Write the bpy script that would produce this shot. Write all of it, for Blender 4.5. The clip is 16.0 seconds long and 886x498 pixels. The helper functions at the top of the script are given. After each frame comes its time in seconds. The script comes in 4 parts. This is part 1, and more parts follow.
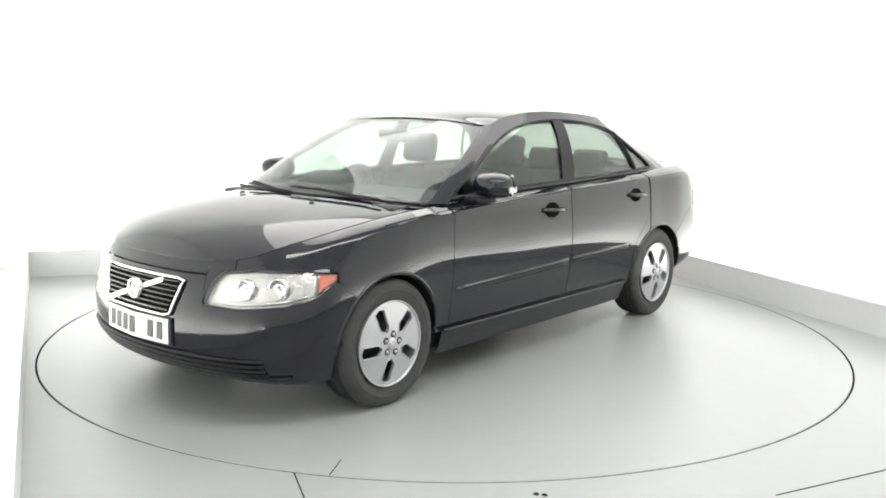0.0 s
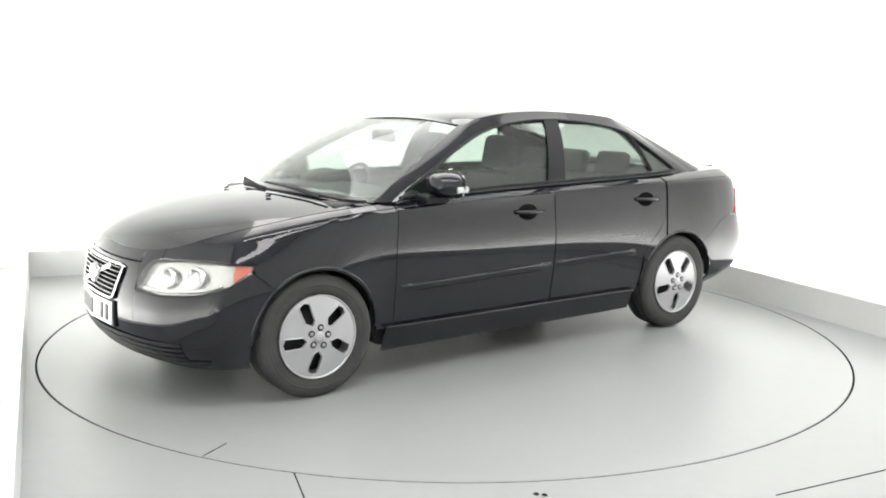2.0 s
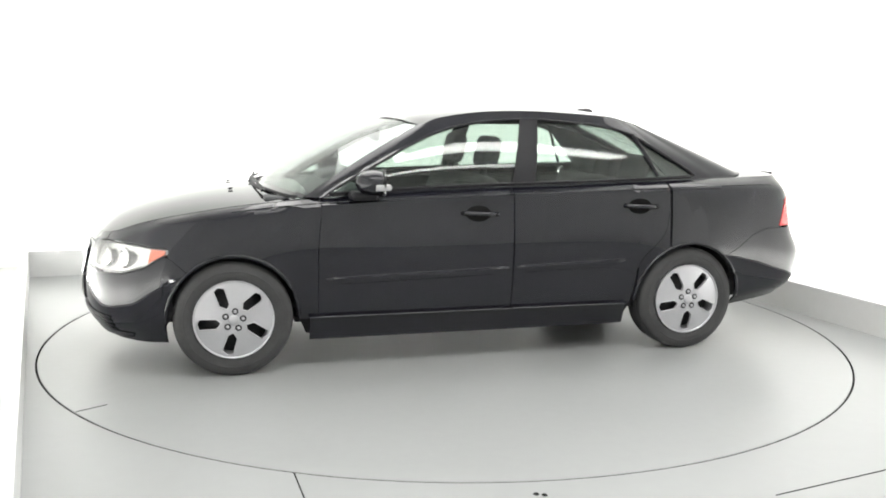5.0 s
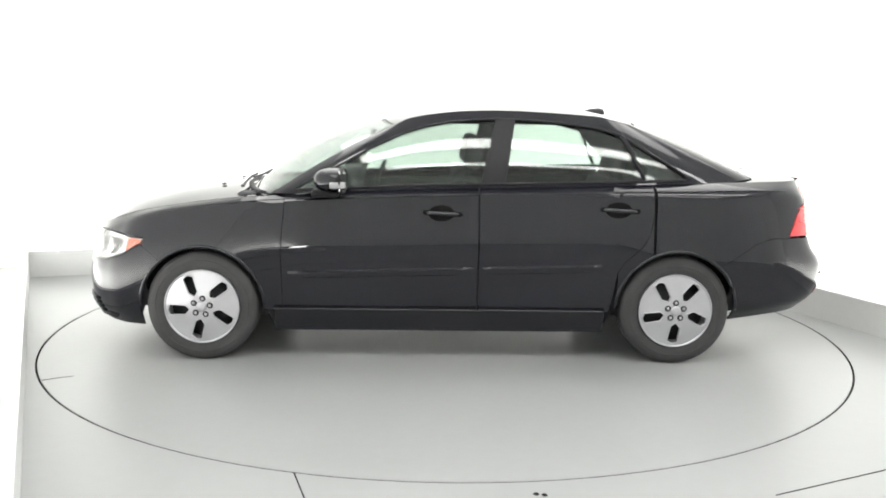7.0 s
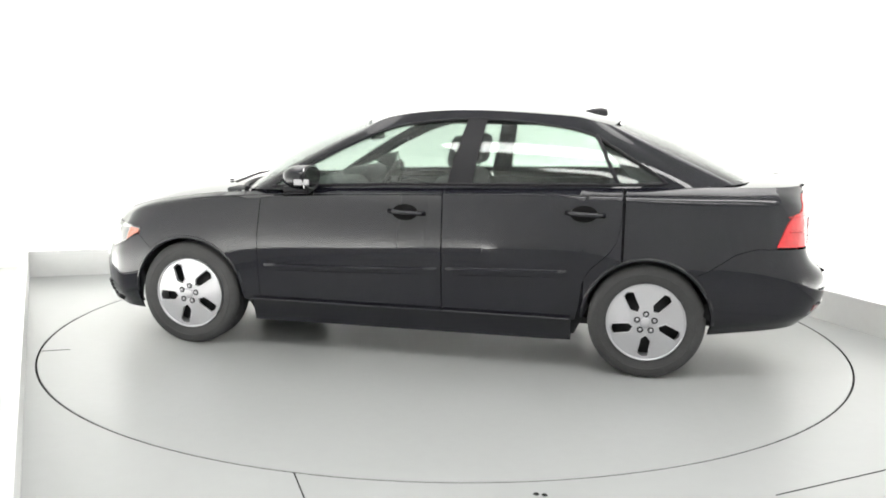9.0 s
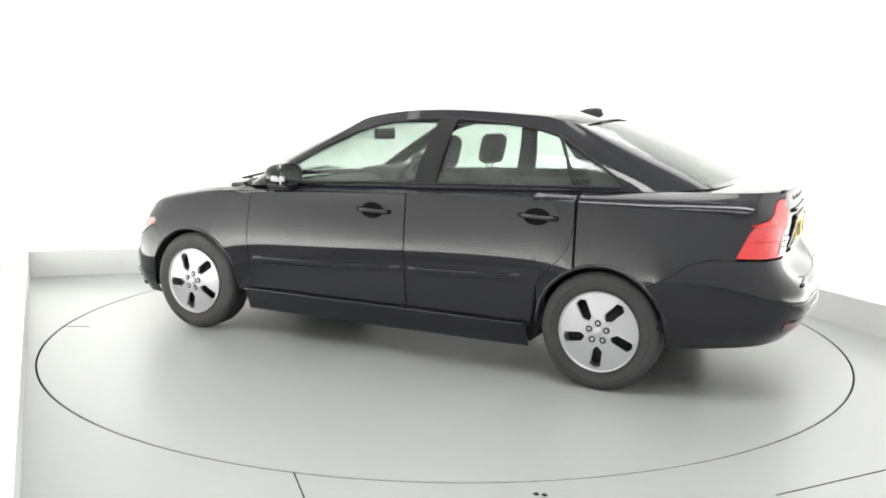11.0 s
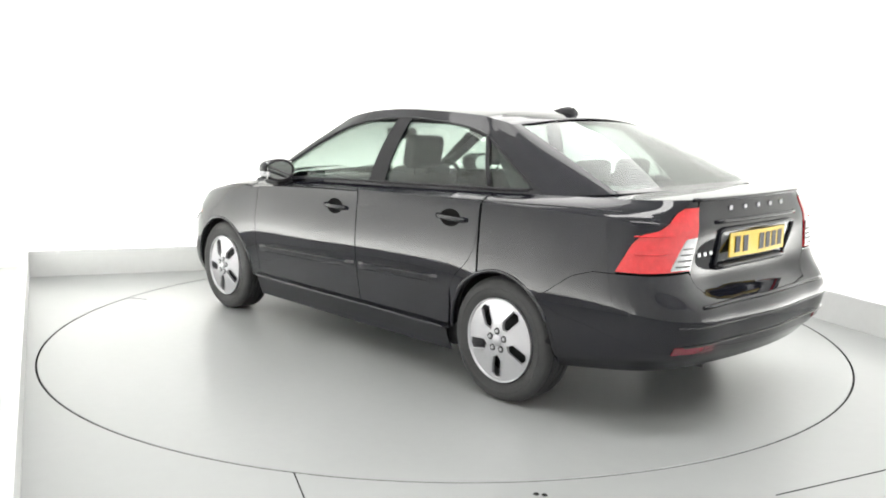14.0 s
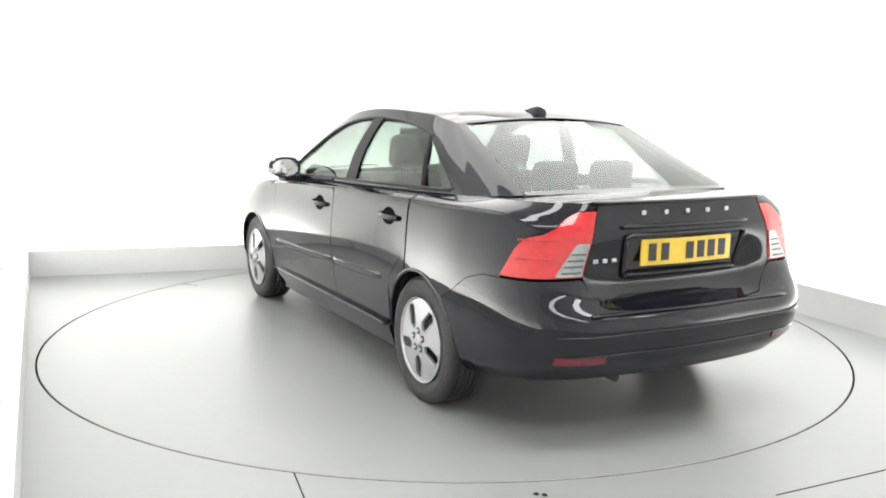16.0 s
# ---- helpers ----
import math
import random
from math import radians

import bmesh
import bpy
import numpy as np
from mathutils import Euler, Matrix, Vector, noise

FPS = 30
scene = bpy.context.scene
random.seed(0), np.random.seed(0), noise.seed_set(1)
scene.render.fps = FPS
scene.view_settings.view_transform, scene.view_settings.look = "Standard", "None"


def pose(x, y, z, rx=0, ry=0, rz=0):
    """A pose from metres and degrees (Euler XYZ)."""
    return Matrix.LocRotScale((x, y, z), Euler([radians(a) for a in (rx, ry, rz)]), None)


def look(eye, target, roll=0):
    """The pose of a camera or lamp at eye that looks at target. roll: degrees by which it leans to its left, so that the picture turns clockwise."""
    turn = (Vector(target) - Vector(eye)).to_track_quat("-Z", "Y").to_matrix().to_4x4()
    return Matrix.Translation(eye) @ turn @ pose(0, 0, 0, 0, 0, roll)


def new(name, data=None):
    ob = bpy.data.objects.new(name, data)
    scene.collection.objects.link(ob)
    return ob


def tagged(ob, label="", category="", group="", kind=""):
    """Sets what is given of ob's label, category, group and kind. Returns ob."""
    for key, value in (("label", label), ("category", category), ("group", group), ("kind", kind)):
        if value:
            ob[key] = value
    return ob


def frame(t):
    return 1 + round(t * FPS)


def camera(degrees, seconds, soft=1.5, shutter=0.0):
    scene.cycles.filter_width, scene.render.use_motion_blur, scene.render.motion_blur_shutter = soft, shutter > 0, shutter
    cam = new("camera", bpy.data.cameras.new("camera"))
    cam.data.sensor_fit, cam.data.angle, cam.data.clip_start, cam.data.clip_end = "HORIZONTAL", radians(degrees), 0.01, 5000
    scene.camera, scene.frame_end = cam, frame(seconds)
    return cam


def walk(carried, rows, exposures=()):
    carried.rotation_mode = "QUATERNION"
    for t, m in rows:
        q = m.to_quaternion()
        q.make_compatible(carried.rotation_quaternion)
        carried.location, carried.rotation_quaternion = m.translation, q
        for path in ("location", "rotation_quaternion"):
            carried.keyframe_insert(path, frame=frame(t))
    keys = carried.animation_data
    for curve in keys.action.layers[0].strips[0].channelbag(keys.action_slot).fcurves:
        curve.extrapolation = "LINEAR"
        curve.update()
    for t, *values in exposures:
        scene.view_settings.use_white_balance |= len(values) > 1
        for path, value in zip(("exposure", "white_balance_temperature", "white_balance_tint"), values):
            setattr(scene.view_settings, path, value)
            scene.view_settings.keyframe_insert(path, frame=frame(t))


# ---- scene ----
# ---- camera: stands still beside the turntable ----
cam = camera(54.394, 16.0, soft=1.9)
EYE = Vector((0.0, -5.542, 1.389))
CAM = look(EYE, EYE + Vector((-0.00365, 0.98766, -0.15665)), 0.871)
walk(cam, [(0, CAM), (16.0, CAM)])

# ---- world and light ----
world = bpy.data.worlds.new("studio_air")
scene.world = world
world.use_nodes = True
world.node_tree.nodes["Background"].inputs[0].default_value = (0.9, 0.95, 1.0, 1)
world.node_tree.nodes["Background"].inputs[1].default_value = 0.12
scene.view_settings.exposure = 0.0


def area(name, eye, target, sx, sy, watts, colour=(1, 0.985, 0.965)):
    lamp = bpy.data.lights.new(name, "AREA")
    lamp.shape, lamp.size, lamp.size_y, lamp.energy, lamp.color = "RECTANGLE", sx, sy, watts, colour
    ob = new(name, lamp)
    ob.matrix_world = look(eye, target)
    return ob


# ---- materials ----
def mat(name, colour, rough=0.5, metal=0.0, coat=0.0, spec=0.5, vary=0.0, scale=6.0, fine=60.0, bump=0.0, rough_vary=0.0, emit=0.0):
    m = bpy.data.materials.new(name)
    m.use_nodes = True
    nt = m.node_tree
    b = nt.nodes["Principled BSDF"]
    b.inputs["Base Color"].default_value = (*colour, 1)
    b.inputs["Roughness"].default_value = rough
    b.inputs["Metallic"].default_value = metal
    b.inputs["Coat Weight"].default_value = coat
    b.inputs["Coat Roughness"].default_value = 0.02
    b.inputs["Specular IOR Level"].default_value = spec
    if emit:
        b.inputs["Emission Color"].default_value = (*colour, 1)
        b.inputs["Emission Strength"].default_value = emit
    if vary or bump or rough_vary:
        co = nt.nodes.new("ShaderNodeTexCoord")
        n1, n2 = nt.nodes.new("ShaderNodeTexNoise"), nt.nodes.new("ShaderNodeTexNoise")
        n1.inputs["Scale"].default_value, n2.inputs["Scale"].default_value = scale, fine
        n1.inputs["Detail"].default_value, n2.inputs["Detail"].default_value = 5, 3
        for n in (n1, n2):
            nt.links.new(co.outputs["Object"], n.inputs["Vector"])
        mix = nt.nodes.new("ShaderNodeMath")
        mix.operation = "MULTIPLY_ADD"
        mix.inputs[1].default_value = 0.45
        nt.links.new(n2.outputs["Fac"], mix.inputs[0])
        half = nt.nodes.new("ShaderNodeMath")
        half.operation = "MULTIPLY"
        half.inputs[1].default_value = 0.55
        nt.links.new(n1.outputs["Fac"], half.inputs[0])
        nt.links.new(half.outputs[0], mix.inputs[2])
        if vary:
            ramp = nt.nodes.new("ShaderNodeMapRange")
            ramp.inputs["From Min"].default_value, ramp.inputs["From Max"].default_value = 0.3, 0.7
            ramp.inputs["To Min"].default_value, ramp.inputs["To Max"].default_value = 1 - vary, 1 + vary
            nt.links.new(mix.outputs[0], ramp.inputs["Value"])
            mul = nt.nodes.new("ShaderNodeMixRGB")
            mul.blend_type = "MULTIPLY"
            mul.inputs[0].default_value = 1
            mul.inputs[1].default_value = (*colour, 1)
            nt.links.new(ramp.outputs[0], mul.inputs[2])
            nt.links.new(mul.outputs[0], b.inputs["Base Color"])
        if rough_vary:
            rr = nt.nodes.new("ShaderNodeMapRange")
            rr.inputs["From Min"].default_value, rr.inputs["From Max"].default_value = 0.3, 0.7
            rr.inputs["To Min"].default_value, rr.inputs["To Max"].default_value = rough - rough_vary, rough + rough_vary
            nt.links.new(n1.outputs["Fac"], rr.inputs["Value"])
            nt.links.new(rr.outputs[0], b.inputs["Roughness"])
        if bump:
            bm_ = nt.nodes.new("ShaderNodeBump")
            bm_.inputs["Strength"].default_value = bump
            bm_.inputs["Distance"].default_value = 0.004
            nt.links.new(n2.outputs["Fac"], bm_.inputs["Height"])
            nt.links.new(bm_.outputs["Normal"], b.inputs["Normal"])
    return m


def glass_mat(name, tint, gloss_rough=0.0):
    """Thin glass: what passes is tinted, what the surface mirrors grows towards grazing sight."""
    m = bpy.data.materials.new(name)
    m.use_nodes = True
    nt = m.node_tree
    nt.nodes.clear()
    out = nt.nodes.new("ShaderNodeOutputMaterial")
    tr, gl, mx, lw, po, ma = (nt.nodes.new(k) for k in ("ShaderNodeBsdfTransparent", "ShaderNodeBsdfGlossy", "ShaderNodeMixShader", "ShaderNodeLayerWeight", "ShaderNodeMath", "ShaderNodeMath"))
    tr.inputs[0].default_value = (*tint, 1)
    gl.inputs["Roughness"].default_value = gloss_rough
    po.operation, po.inputs[1].default_value = "POWER", 5.0
    ma.operation, ma.inputs[1].default_value, ma.inputs[2].default_value = "MULTIPLY_ADD", 0.94, 0.055
    nt.links.new(lw.outputs["Facing"], po.inputs[0])
    nt.links.new(po.outputs[0], ma.inputs[0])
    nt.links.new(ma.outputs[0], mx.inputs[0])
    nt.links.new(tr.outputs[0], mx.inputs[1])
    nt.links.new(gl.outputs[0], mx.inputs[2])
    nt.links.new(mx.outputs[0], out.inputs[0])
    return m


M_PAINT = mat("black_car_paint", (0.0078, 0.0081, 0.0118), 0.6, 0.0, 1.0, 0.0, vary=0.2, scale=3, fine=900)
M_SHELL = mat("dark_underbody", (0.012, 0.012, 0.013), 0.9, vary=0.3)
M_TRIM = mat("black_plastic_trim", (0.012, 0.012, 0.014), 0.5, spec=0.25, vary=0.2, fine=400, bump=0.1)
M_GLOSS = mat("gloss_black_plastic", (0.008, 0.008, 0.009), 0.12, coat=0.5)
M_RUBBER = mat("tyre_rubber", (0.032, 0.032, 0.033), 0.7, vary=0.25, scale=9, fine=120, bump=0.2)
M_ALLOY = mat("silver_wheel_paint", (0.44, 0.44, 0.46), 0.34, 0.6, vary=0.06, scale=8, fine=200)
M_BARREL = mat("dark_brake_metal", (0.05, 0.05, 0.052), 0.6, 0.6, vary=0.3)
M_CHROME = mat("chrome", (0.62, 0.62, 0.63), 0.12, 1.0, rough_vary=0.03)
M_GLASS = glass_mat("tinted_car_glass", (0.765, 0.815, 0.785))
M_SCREEN = glass_mat("windscreen_glass", (0.81, 0.85, 0.83))
M_REAR = glass_mat("rear_window_glass", (0.62, 0.66, 0.64))
M_LENS = glass_mat("clear_lamp_lens", (0.97, 0.97, 0.965))
M_REFLECT = mat("lamp_reflector", (0.66, 0.66, 0.66), 0.22, 0.75, vary=0.12, scale=25, fine=90, bump=0.4)
M_AMBER = mat("amber_lens", (0.62, 0.13, 0.07), 0.12, coat=0.6, vary=0.1, scale=40)
M_RED = mat("red_lamp_lens", (0.52, 0.014, 0.020), 0.1, coat=0.8, vary=0.25, scale=30, fine=260)
M_DEEP = mat("deep_red_lens", (0.16, 0.004, 0.018), 0.12, coat=0.8, vary=0.3, scale=40, fine=200)
M_CLEAR = mat("clear_ribbed_lens", (0.36, 0.36, 0.37), 0.2, 0.5, coat=0.6, vary=0.3, scale=30, fine=160)
M_WHITE = mat("white_plate", (0.60, 0.61, 0.60), 0.35, vary=0.04)
M_YELLOW = mat("yellow_plate", (0.72, 0.50, 0.05), 0.35, vary=0.04)
M_INK = mat("black_ink", (0.02, 0.02, 0.02), 0.5)
M_SEAT = mat("charcoal_seat_fabric", (0.035, 0.035, 0.038), 0.9, vary=0.2, fine=300, bump=0.3)
M_DASH = mat("dark_grey_dashboard", (0.045, 0.047, 0.05), 0.7, vary=0.15, fine=300, bump=0.1)
M_MIRROR = mat("mirror_silver", (0.85, 0.86, 0.87), 0.02, 1.0)
M_FLOOR = mat("pale_grey_floor_paint", (0.280, 0.289, 0.286), 0.36, spec=0.5, vary=0.025, scale=1.3, fine=14, rough_vary=0.02)
M_TABLE = mat("pale_grey_turntable_paint", (0.280, 0.289, 0.286), 0.34, spec=0.5, vary=0.03, scale=1.7, fine=18, rough_vary=0.02)
M_GAP = mat("dark_gap", (0.01, 0.01, 0.01), 0.9, spec=0.0)
M_WALL = mat("white_studio_paint", (0.84, 0.85, 0.83), 0.7, vary=0.015, scale=0.8, fine=9)
M_KERB = mat("white_kerb_paint", (0.58, 0.585, 0.58), 0.6, vary=0.03, scale=2, fine=20)
M_CEIL = mat("white_ceiling_paint", (0.62, 0.62, 0.62), 0.8, vary=0.03, scale=1)


# ---- mesh helpers ----
def mesh_of(name, verts, faces, material, smooth=True):
    me = bpy.data.meshes.new(name)
    me.from_pydata([tuple(map(float, p)) for p in verts], [], faces)
    me.materials.append(material)
    if smooth:
        me.polygons.foreach_set("use_smooth", [True] * len(me.polygons))
    me.update()
    return me


def put(name, me, parent=None, label=""):
    ob = new(name, me)
    ob.parent = parent
    if label:
        ob["label"] = label
    return ob


def part(name, bm, material, parent, label="", smooth=False):
    me = bpy.data.meshes.new(name)
    bmesh.ops.recalc_face_normals(bm, faces=bm.faces)
    bm.to_mesh(me)
    bm.free()
    me.materials.append(material)
    if smooth:
        me.polygons.foreach_set("use_smooth", [True] * len(me.polygons))
    return put(name, me, parent, label)


def box_bm(cx, cy, cz, sx, sy, sz, bevel=0.0, m=None, seg=2):
    bm = bmesh.new()
    bmesh.ops.create_cube(bm, size=1)
    bmesh.ops.scale(bm, vec=(sx, sy, sz), verts=bm.verts)
    if bevel:
        bmesh.ops.bevel(bm, geom=bm.edges[:], offset=bevel, segments=seg, profile=0.5, affect="EDGES")
    bmesh.ops.translate(bm, vec=(cx, cy, cz), verts=bm.verts)
    if m is not None:
        bmesh.ops.transform(bm, matrix=m, verts=bm.verts)
    return bm


def lathe(profile, n=48, axis="y"):
    """Turn (radius, along) pairs round an axis."""
    verts, faces = [], []
    for r, a in profile:
        for k in range(n):
            c, s = r * math.cos(2 * math.pi * k / n), r * math.sin(2 * math.pi * k / n)
            verts.append((c, a, s) if axis == "y" else (c, s, a))
    for i in range(len(profile) - 1):
        for k in range(n):
            faces.append((i * n + k, i * n + (k + 1) % n, (i + 1) * n + (k + 1) % n, (i + 1) * n + k))
    return verts, faces


def bm_from(verts, faces):
    bm = bmesh.new()
    vs = [bm.verts.new(p) for p in verts]
    for f in faces:
        try:
            bm.faces.new([vs[i] for i in f])
        except ValueError:
            pass
    return bm


def sweep_bm(path, r, n=8, flat=1.0):
    """A tube along a path; flat squeezes it in z."""
    verts, faces = [], []
    path = [Vector(p) for p in path]
    for i, p in enumerate(path):
        d = (path[min(i + 1, len(path) - 1)] - path[max(i - 1, 0)]).normalized()
        a = d.orthogonal().normalized() if abs(d.z) > 0.9 else d.cross(Vector((0, 0, 1))).normalized()
        b = d.cross(a).normalized()
        for k in range(n):
            w = 2 * math.pi * k / n
            verts.append(p + a * r * math.cos(w) + b * r * flat * math.sin(w))
    for i in range(len(path) - 1):
        for k in range(n):
            faces.append((i * n + k, i * n + (k + 1) % n, (i + 1) * n + (k + 1) % n, (i + 1) * n + k))
    faces += [tuple(range(n))[::-1], tuple((len(path) - 1) * n + k for k in range(n))]
    return bm_from(verts, faces)


def ease(x, pts):
    """Piecewise linear through (x, y) pairs."""
    return np.interp(x, [p[0] for p in pts], [p[1] for p in pts])


class Net:
    """A smooth surface through rows of design points; u runs along the rows, v across them. The first and last point of each row lie on the car's middle plane."""

    def __init__(self, rows, closed=True):
        a = np.array(rows, float)
        flip = np.array([1, -1, 1])
        a = np.concatenate([a[:, 1:2] * flip, a, a[:, -2:-1] * flip], 1)
        self.a = np.concatenate([2 * a[:1] - a[1:2], a, 2 * a[-1:] - a[-2:-1]], 0)
        self.nu, self.nv = len(rows[0]) - 1, len(rows) - 1

    @staticmethod
    def basis(t):
        return np.stack([-t + 2 * t**2 - t**3, 2 - 5 * t**2 + 3 * t**3, t + 4 * t**2 - 3 * t**3, -(t**2) + t**3], -1) / 2

    def at(self, u, v):
        u, v = np.broadcast_arrays(np.asarray(u, float), np.asarray(v, float))
        i = np.clip(np.floor(u).astype(int), 0, self.nu - 1)
        j = np.clip(np.floor(v).astype(int), 0, self.nv - 1)
        bu, bv = self.basis(u - i), self.basis(v - j)
        out = np.zeros(u.shape + (3,))
        for k in range(4):
            for m in range(4):
                out += (bv[..., k] * bu[..., m])[..., None] * self.a[j + k, i + m]
        return out

    def uz(self, u, z):
        """The point at u whose height is z."""
        u, z = np.broadcast_arrays(np.asarray(u, float), np.asarray(z, float))
        lo, hi = np.full(u.shape, -0.2), np.full(u.shape, self.nv + 0.2)
        for _ in range(26):
            mid = (lo + hi) / 2
            low = self.at(u, mid)[..., 2] < z
            lo, hi = np.where(low, mid, lo), np.where(low, hi, mid)
        return self.at(u, (lo + hi) / 2)

    def ux(self, x, v):
        """The u at which the row v has that x."""
        x = np.asarray(x, float)
        lo, hi = np.zeros(x.shape), np.full(x.shape, float(self.nu))
        for _ in range(26):
            mid = (lo + hi) / 2
            far = self.at(mid, v)[..., 0] > x
            lo, hi = np.where(far, mid, lo), np.where(far, hi, mid)
        return (lo + hi) / 2


def grid_faces(n, m, base=0):
    return [(base + i * m + j, base + (i + 1) * m + j, base + (i + 1) * m + j + 1, base + i * m + j + 1) for i in range(n - 1) for j in range(m - 1)]


def sheet(name, grids, material, parent, label="", thick=0.010, lift=0.0):
    """A skin of one or more grids of points with a thickness turned inwards."""
    verts, faces = [], []
    for g in grids:
        g = np.asarray(g, float)
        du, dv = np.gradient(g, axis=0), np.gradient(g, axis=1)
        nrm = np.cross(du, dv)
        nrm /= np.linalg.norm(nrm, axis=-1, keepdims=True) + 1e-9
        out = g - np.array([0.8, 0.0, 0.0]) * g - np.array([0, 0, 0.62])
        if np.nanmean((nrm * out).sum(-1)) < 0:
            g, nrm = g[::-1], -nrm[::-1]
        n, m = g.shape[:2]
        b = len(verts)
        up = np.broadcast_to(np.asarray(lift, float), (n, m))[..., None]
        top, low = g + nrm * up, g + nrm * (up - thick)
        verts += list(top.reshape(-1, 3)) + list(low.reshape(-1, 3))
        faces += grid_faces(n, m, b)
        k = b + n * m
        faces += [f[::-1] for f in grid_faces(n, m, k)]
        rim = [i * m for i in range(n)] + [(n - 1) * m + j for j in range(1, m)] + [i * m + m - 1 for i in range(n - 2, -1, -1)] + [j for j in range(m - 2, 0, -1)]
        for p, q in zip(rim, rim[1:] + rim[:1]):
            faces.append((b + p, k + p, k + q, b + q))
    me = mesh_of(name, verts, faces, material)
    me.set_sharp_from_angle(angle=radians(38))
    return put(name, me, parent, label)


def mirrored(g):
    return np.asarray(g)[::-1] * np.array([1, -1, 1])


# ---- the room ----
def wall_strip(name, line, z0, z1, thick, material, label=""):
    """An upright wall along a line of (x, y), its thickness to the left of the line."""
    n = len(line)
    off = []
    for i in range(n):
        a, b = Vector(line[max(i - 1, 0)]), Vector(line[min(i + 1, n - 1)])
        d = (b - a).normalized()
        off.append((line[i][0] - d.y * thick, line[i][1] + d.x * thick))
    verts = [(x, y, z0) for x, y in line] + [(x, y, z1) for x, y in line] + [(x, y, z0) for x, y in off] + [(x, y, z1) for x, y in off]
    faces = []
    for i in range(n - 1):
        for p, q in ((0, n), (3 * n, 2 * n), (n, 3 * n), (2 * n, 0)):
            faces.append((p + i, p + i + 1, q + i + 1, q + i))
    faces += [(0, n, 3 * n, 2 * n), (n - 1, 3 * n - 1, 4 * n - 1, 2 * n - 1)]
    bm = bm_from(verts, faces)
    ob = part(name, bm, material, None, label)
    return tagged(ob, label=label, kind="structure")


BACK_L, CORNER, RIGHT_F = Vector((-3.42, 1.40)), Vector((1.555, 3.03)), Vector((4.09, -3.374))
LEFT_N = Vector((-0.97, -3.79))  # near end of the kerb beside the camera


def kerb_line(gap, start=0.0):
    """The line of the kerb with its rounded corner, moved outwards by gap."""
    da, db = (CORNER - BACK_L).normalized(), (RIGHT_F - CORNER).normalized()
    na, nb = Vector((-da.y, da.x)), Vector((-db.y, db.x))
    a, c = BACK_L + na * gap - da * start, RIGHT_F + nb * gap
    k = CORNER + (na + nb) * gap
    p, q = k - da * 0.9, k + db * 0.9
    pts = [a.lerp(p, i / 6) for i in range(6)]
    for i in range(13):
        t = i / 12
        pts.append(p.lerp(k, t).lerp(k.lerp(q, t), t))
    pts += [q.lerp(c, i / 8) for i in range(1, 9)]
    return [(v.x, v.y) for v in pts]


RADIUS = 2.447


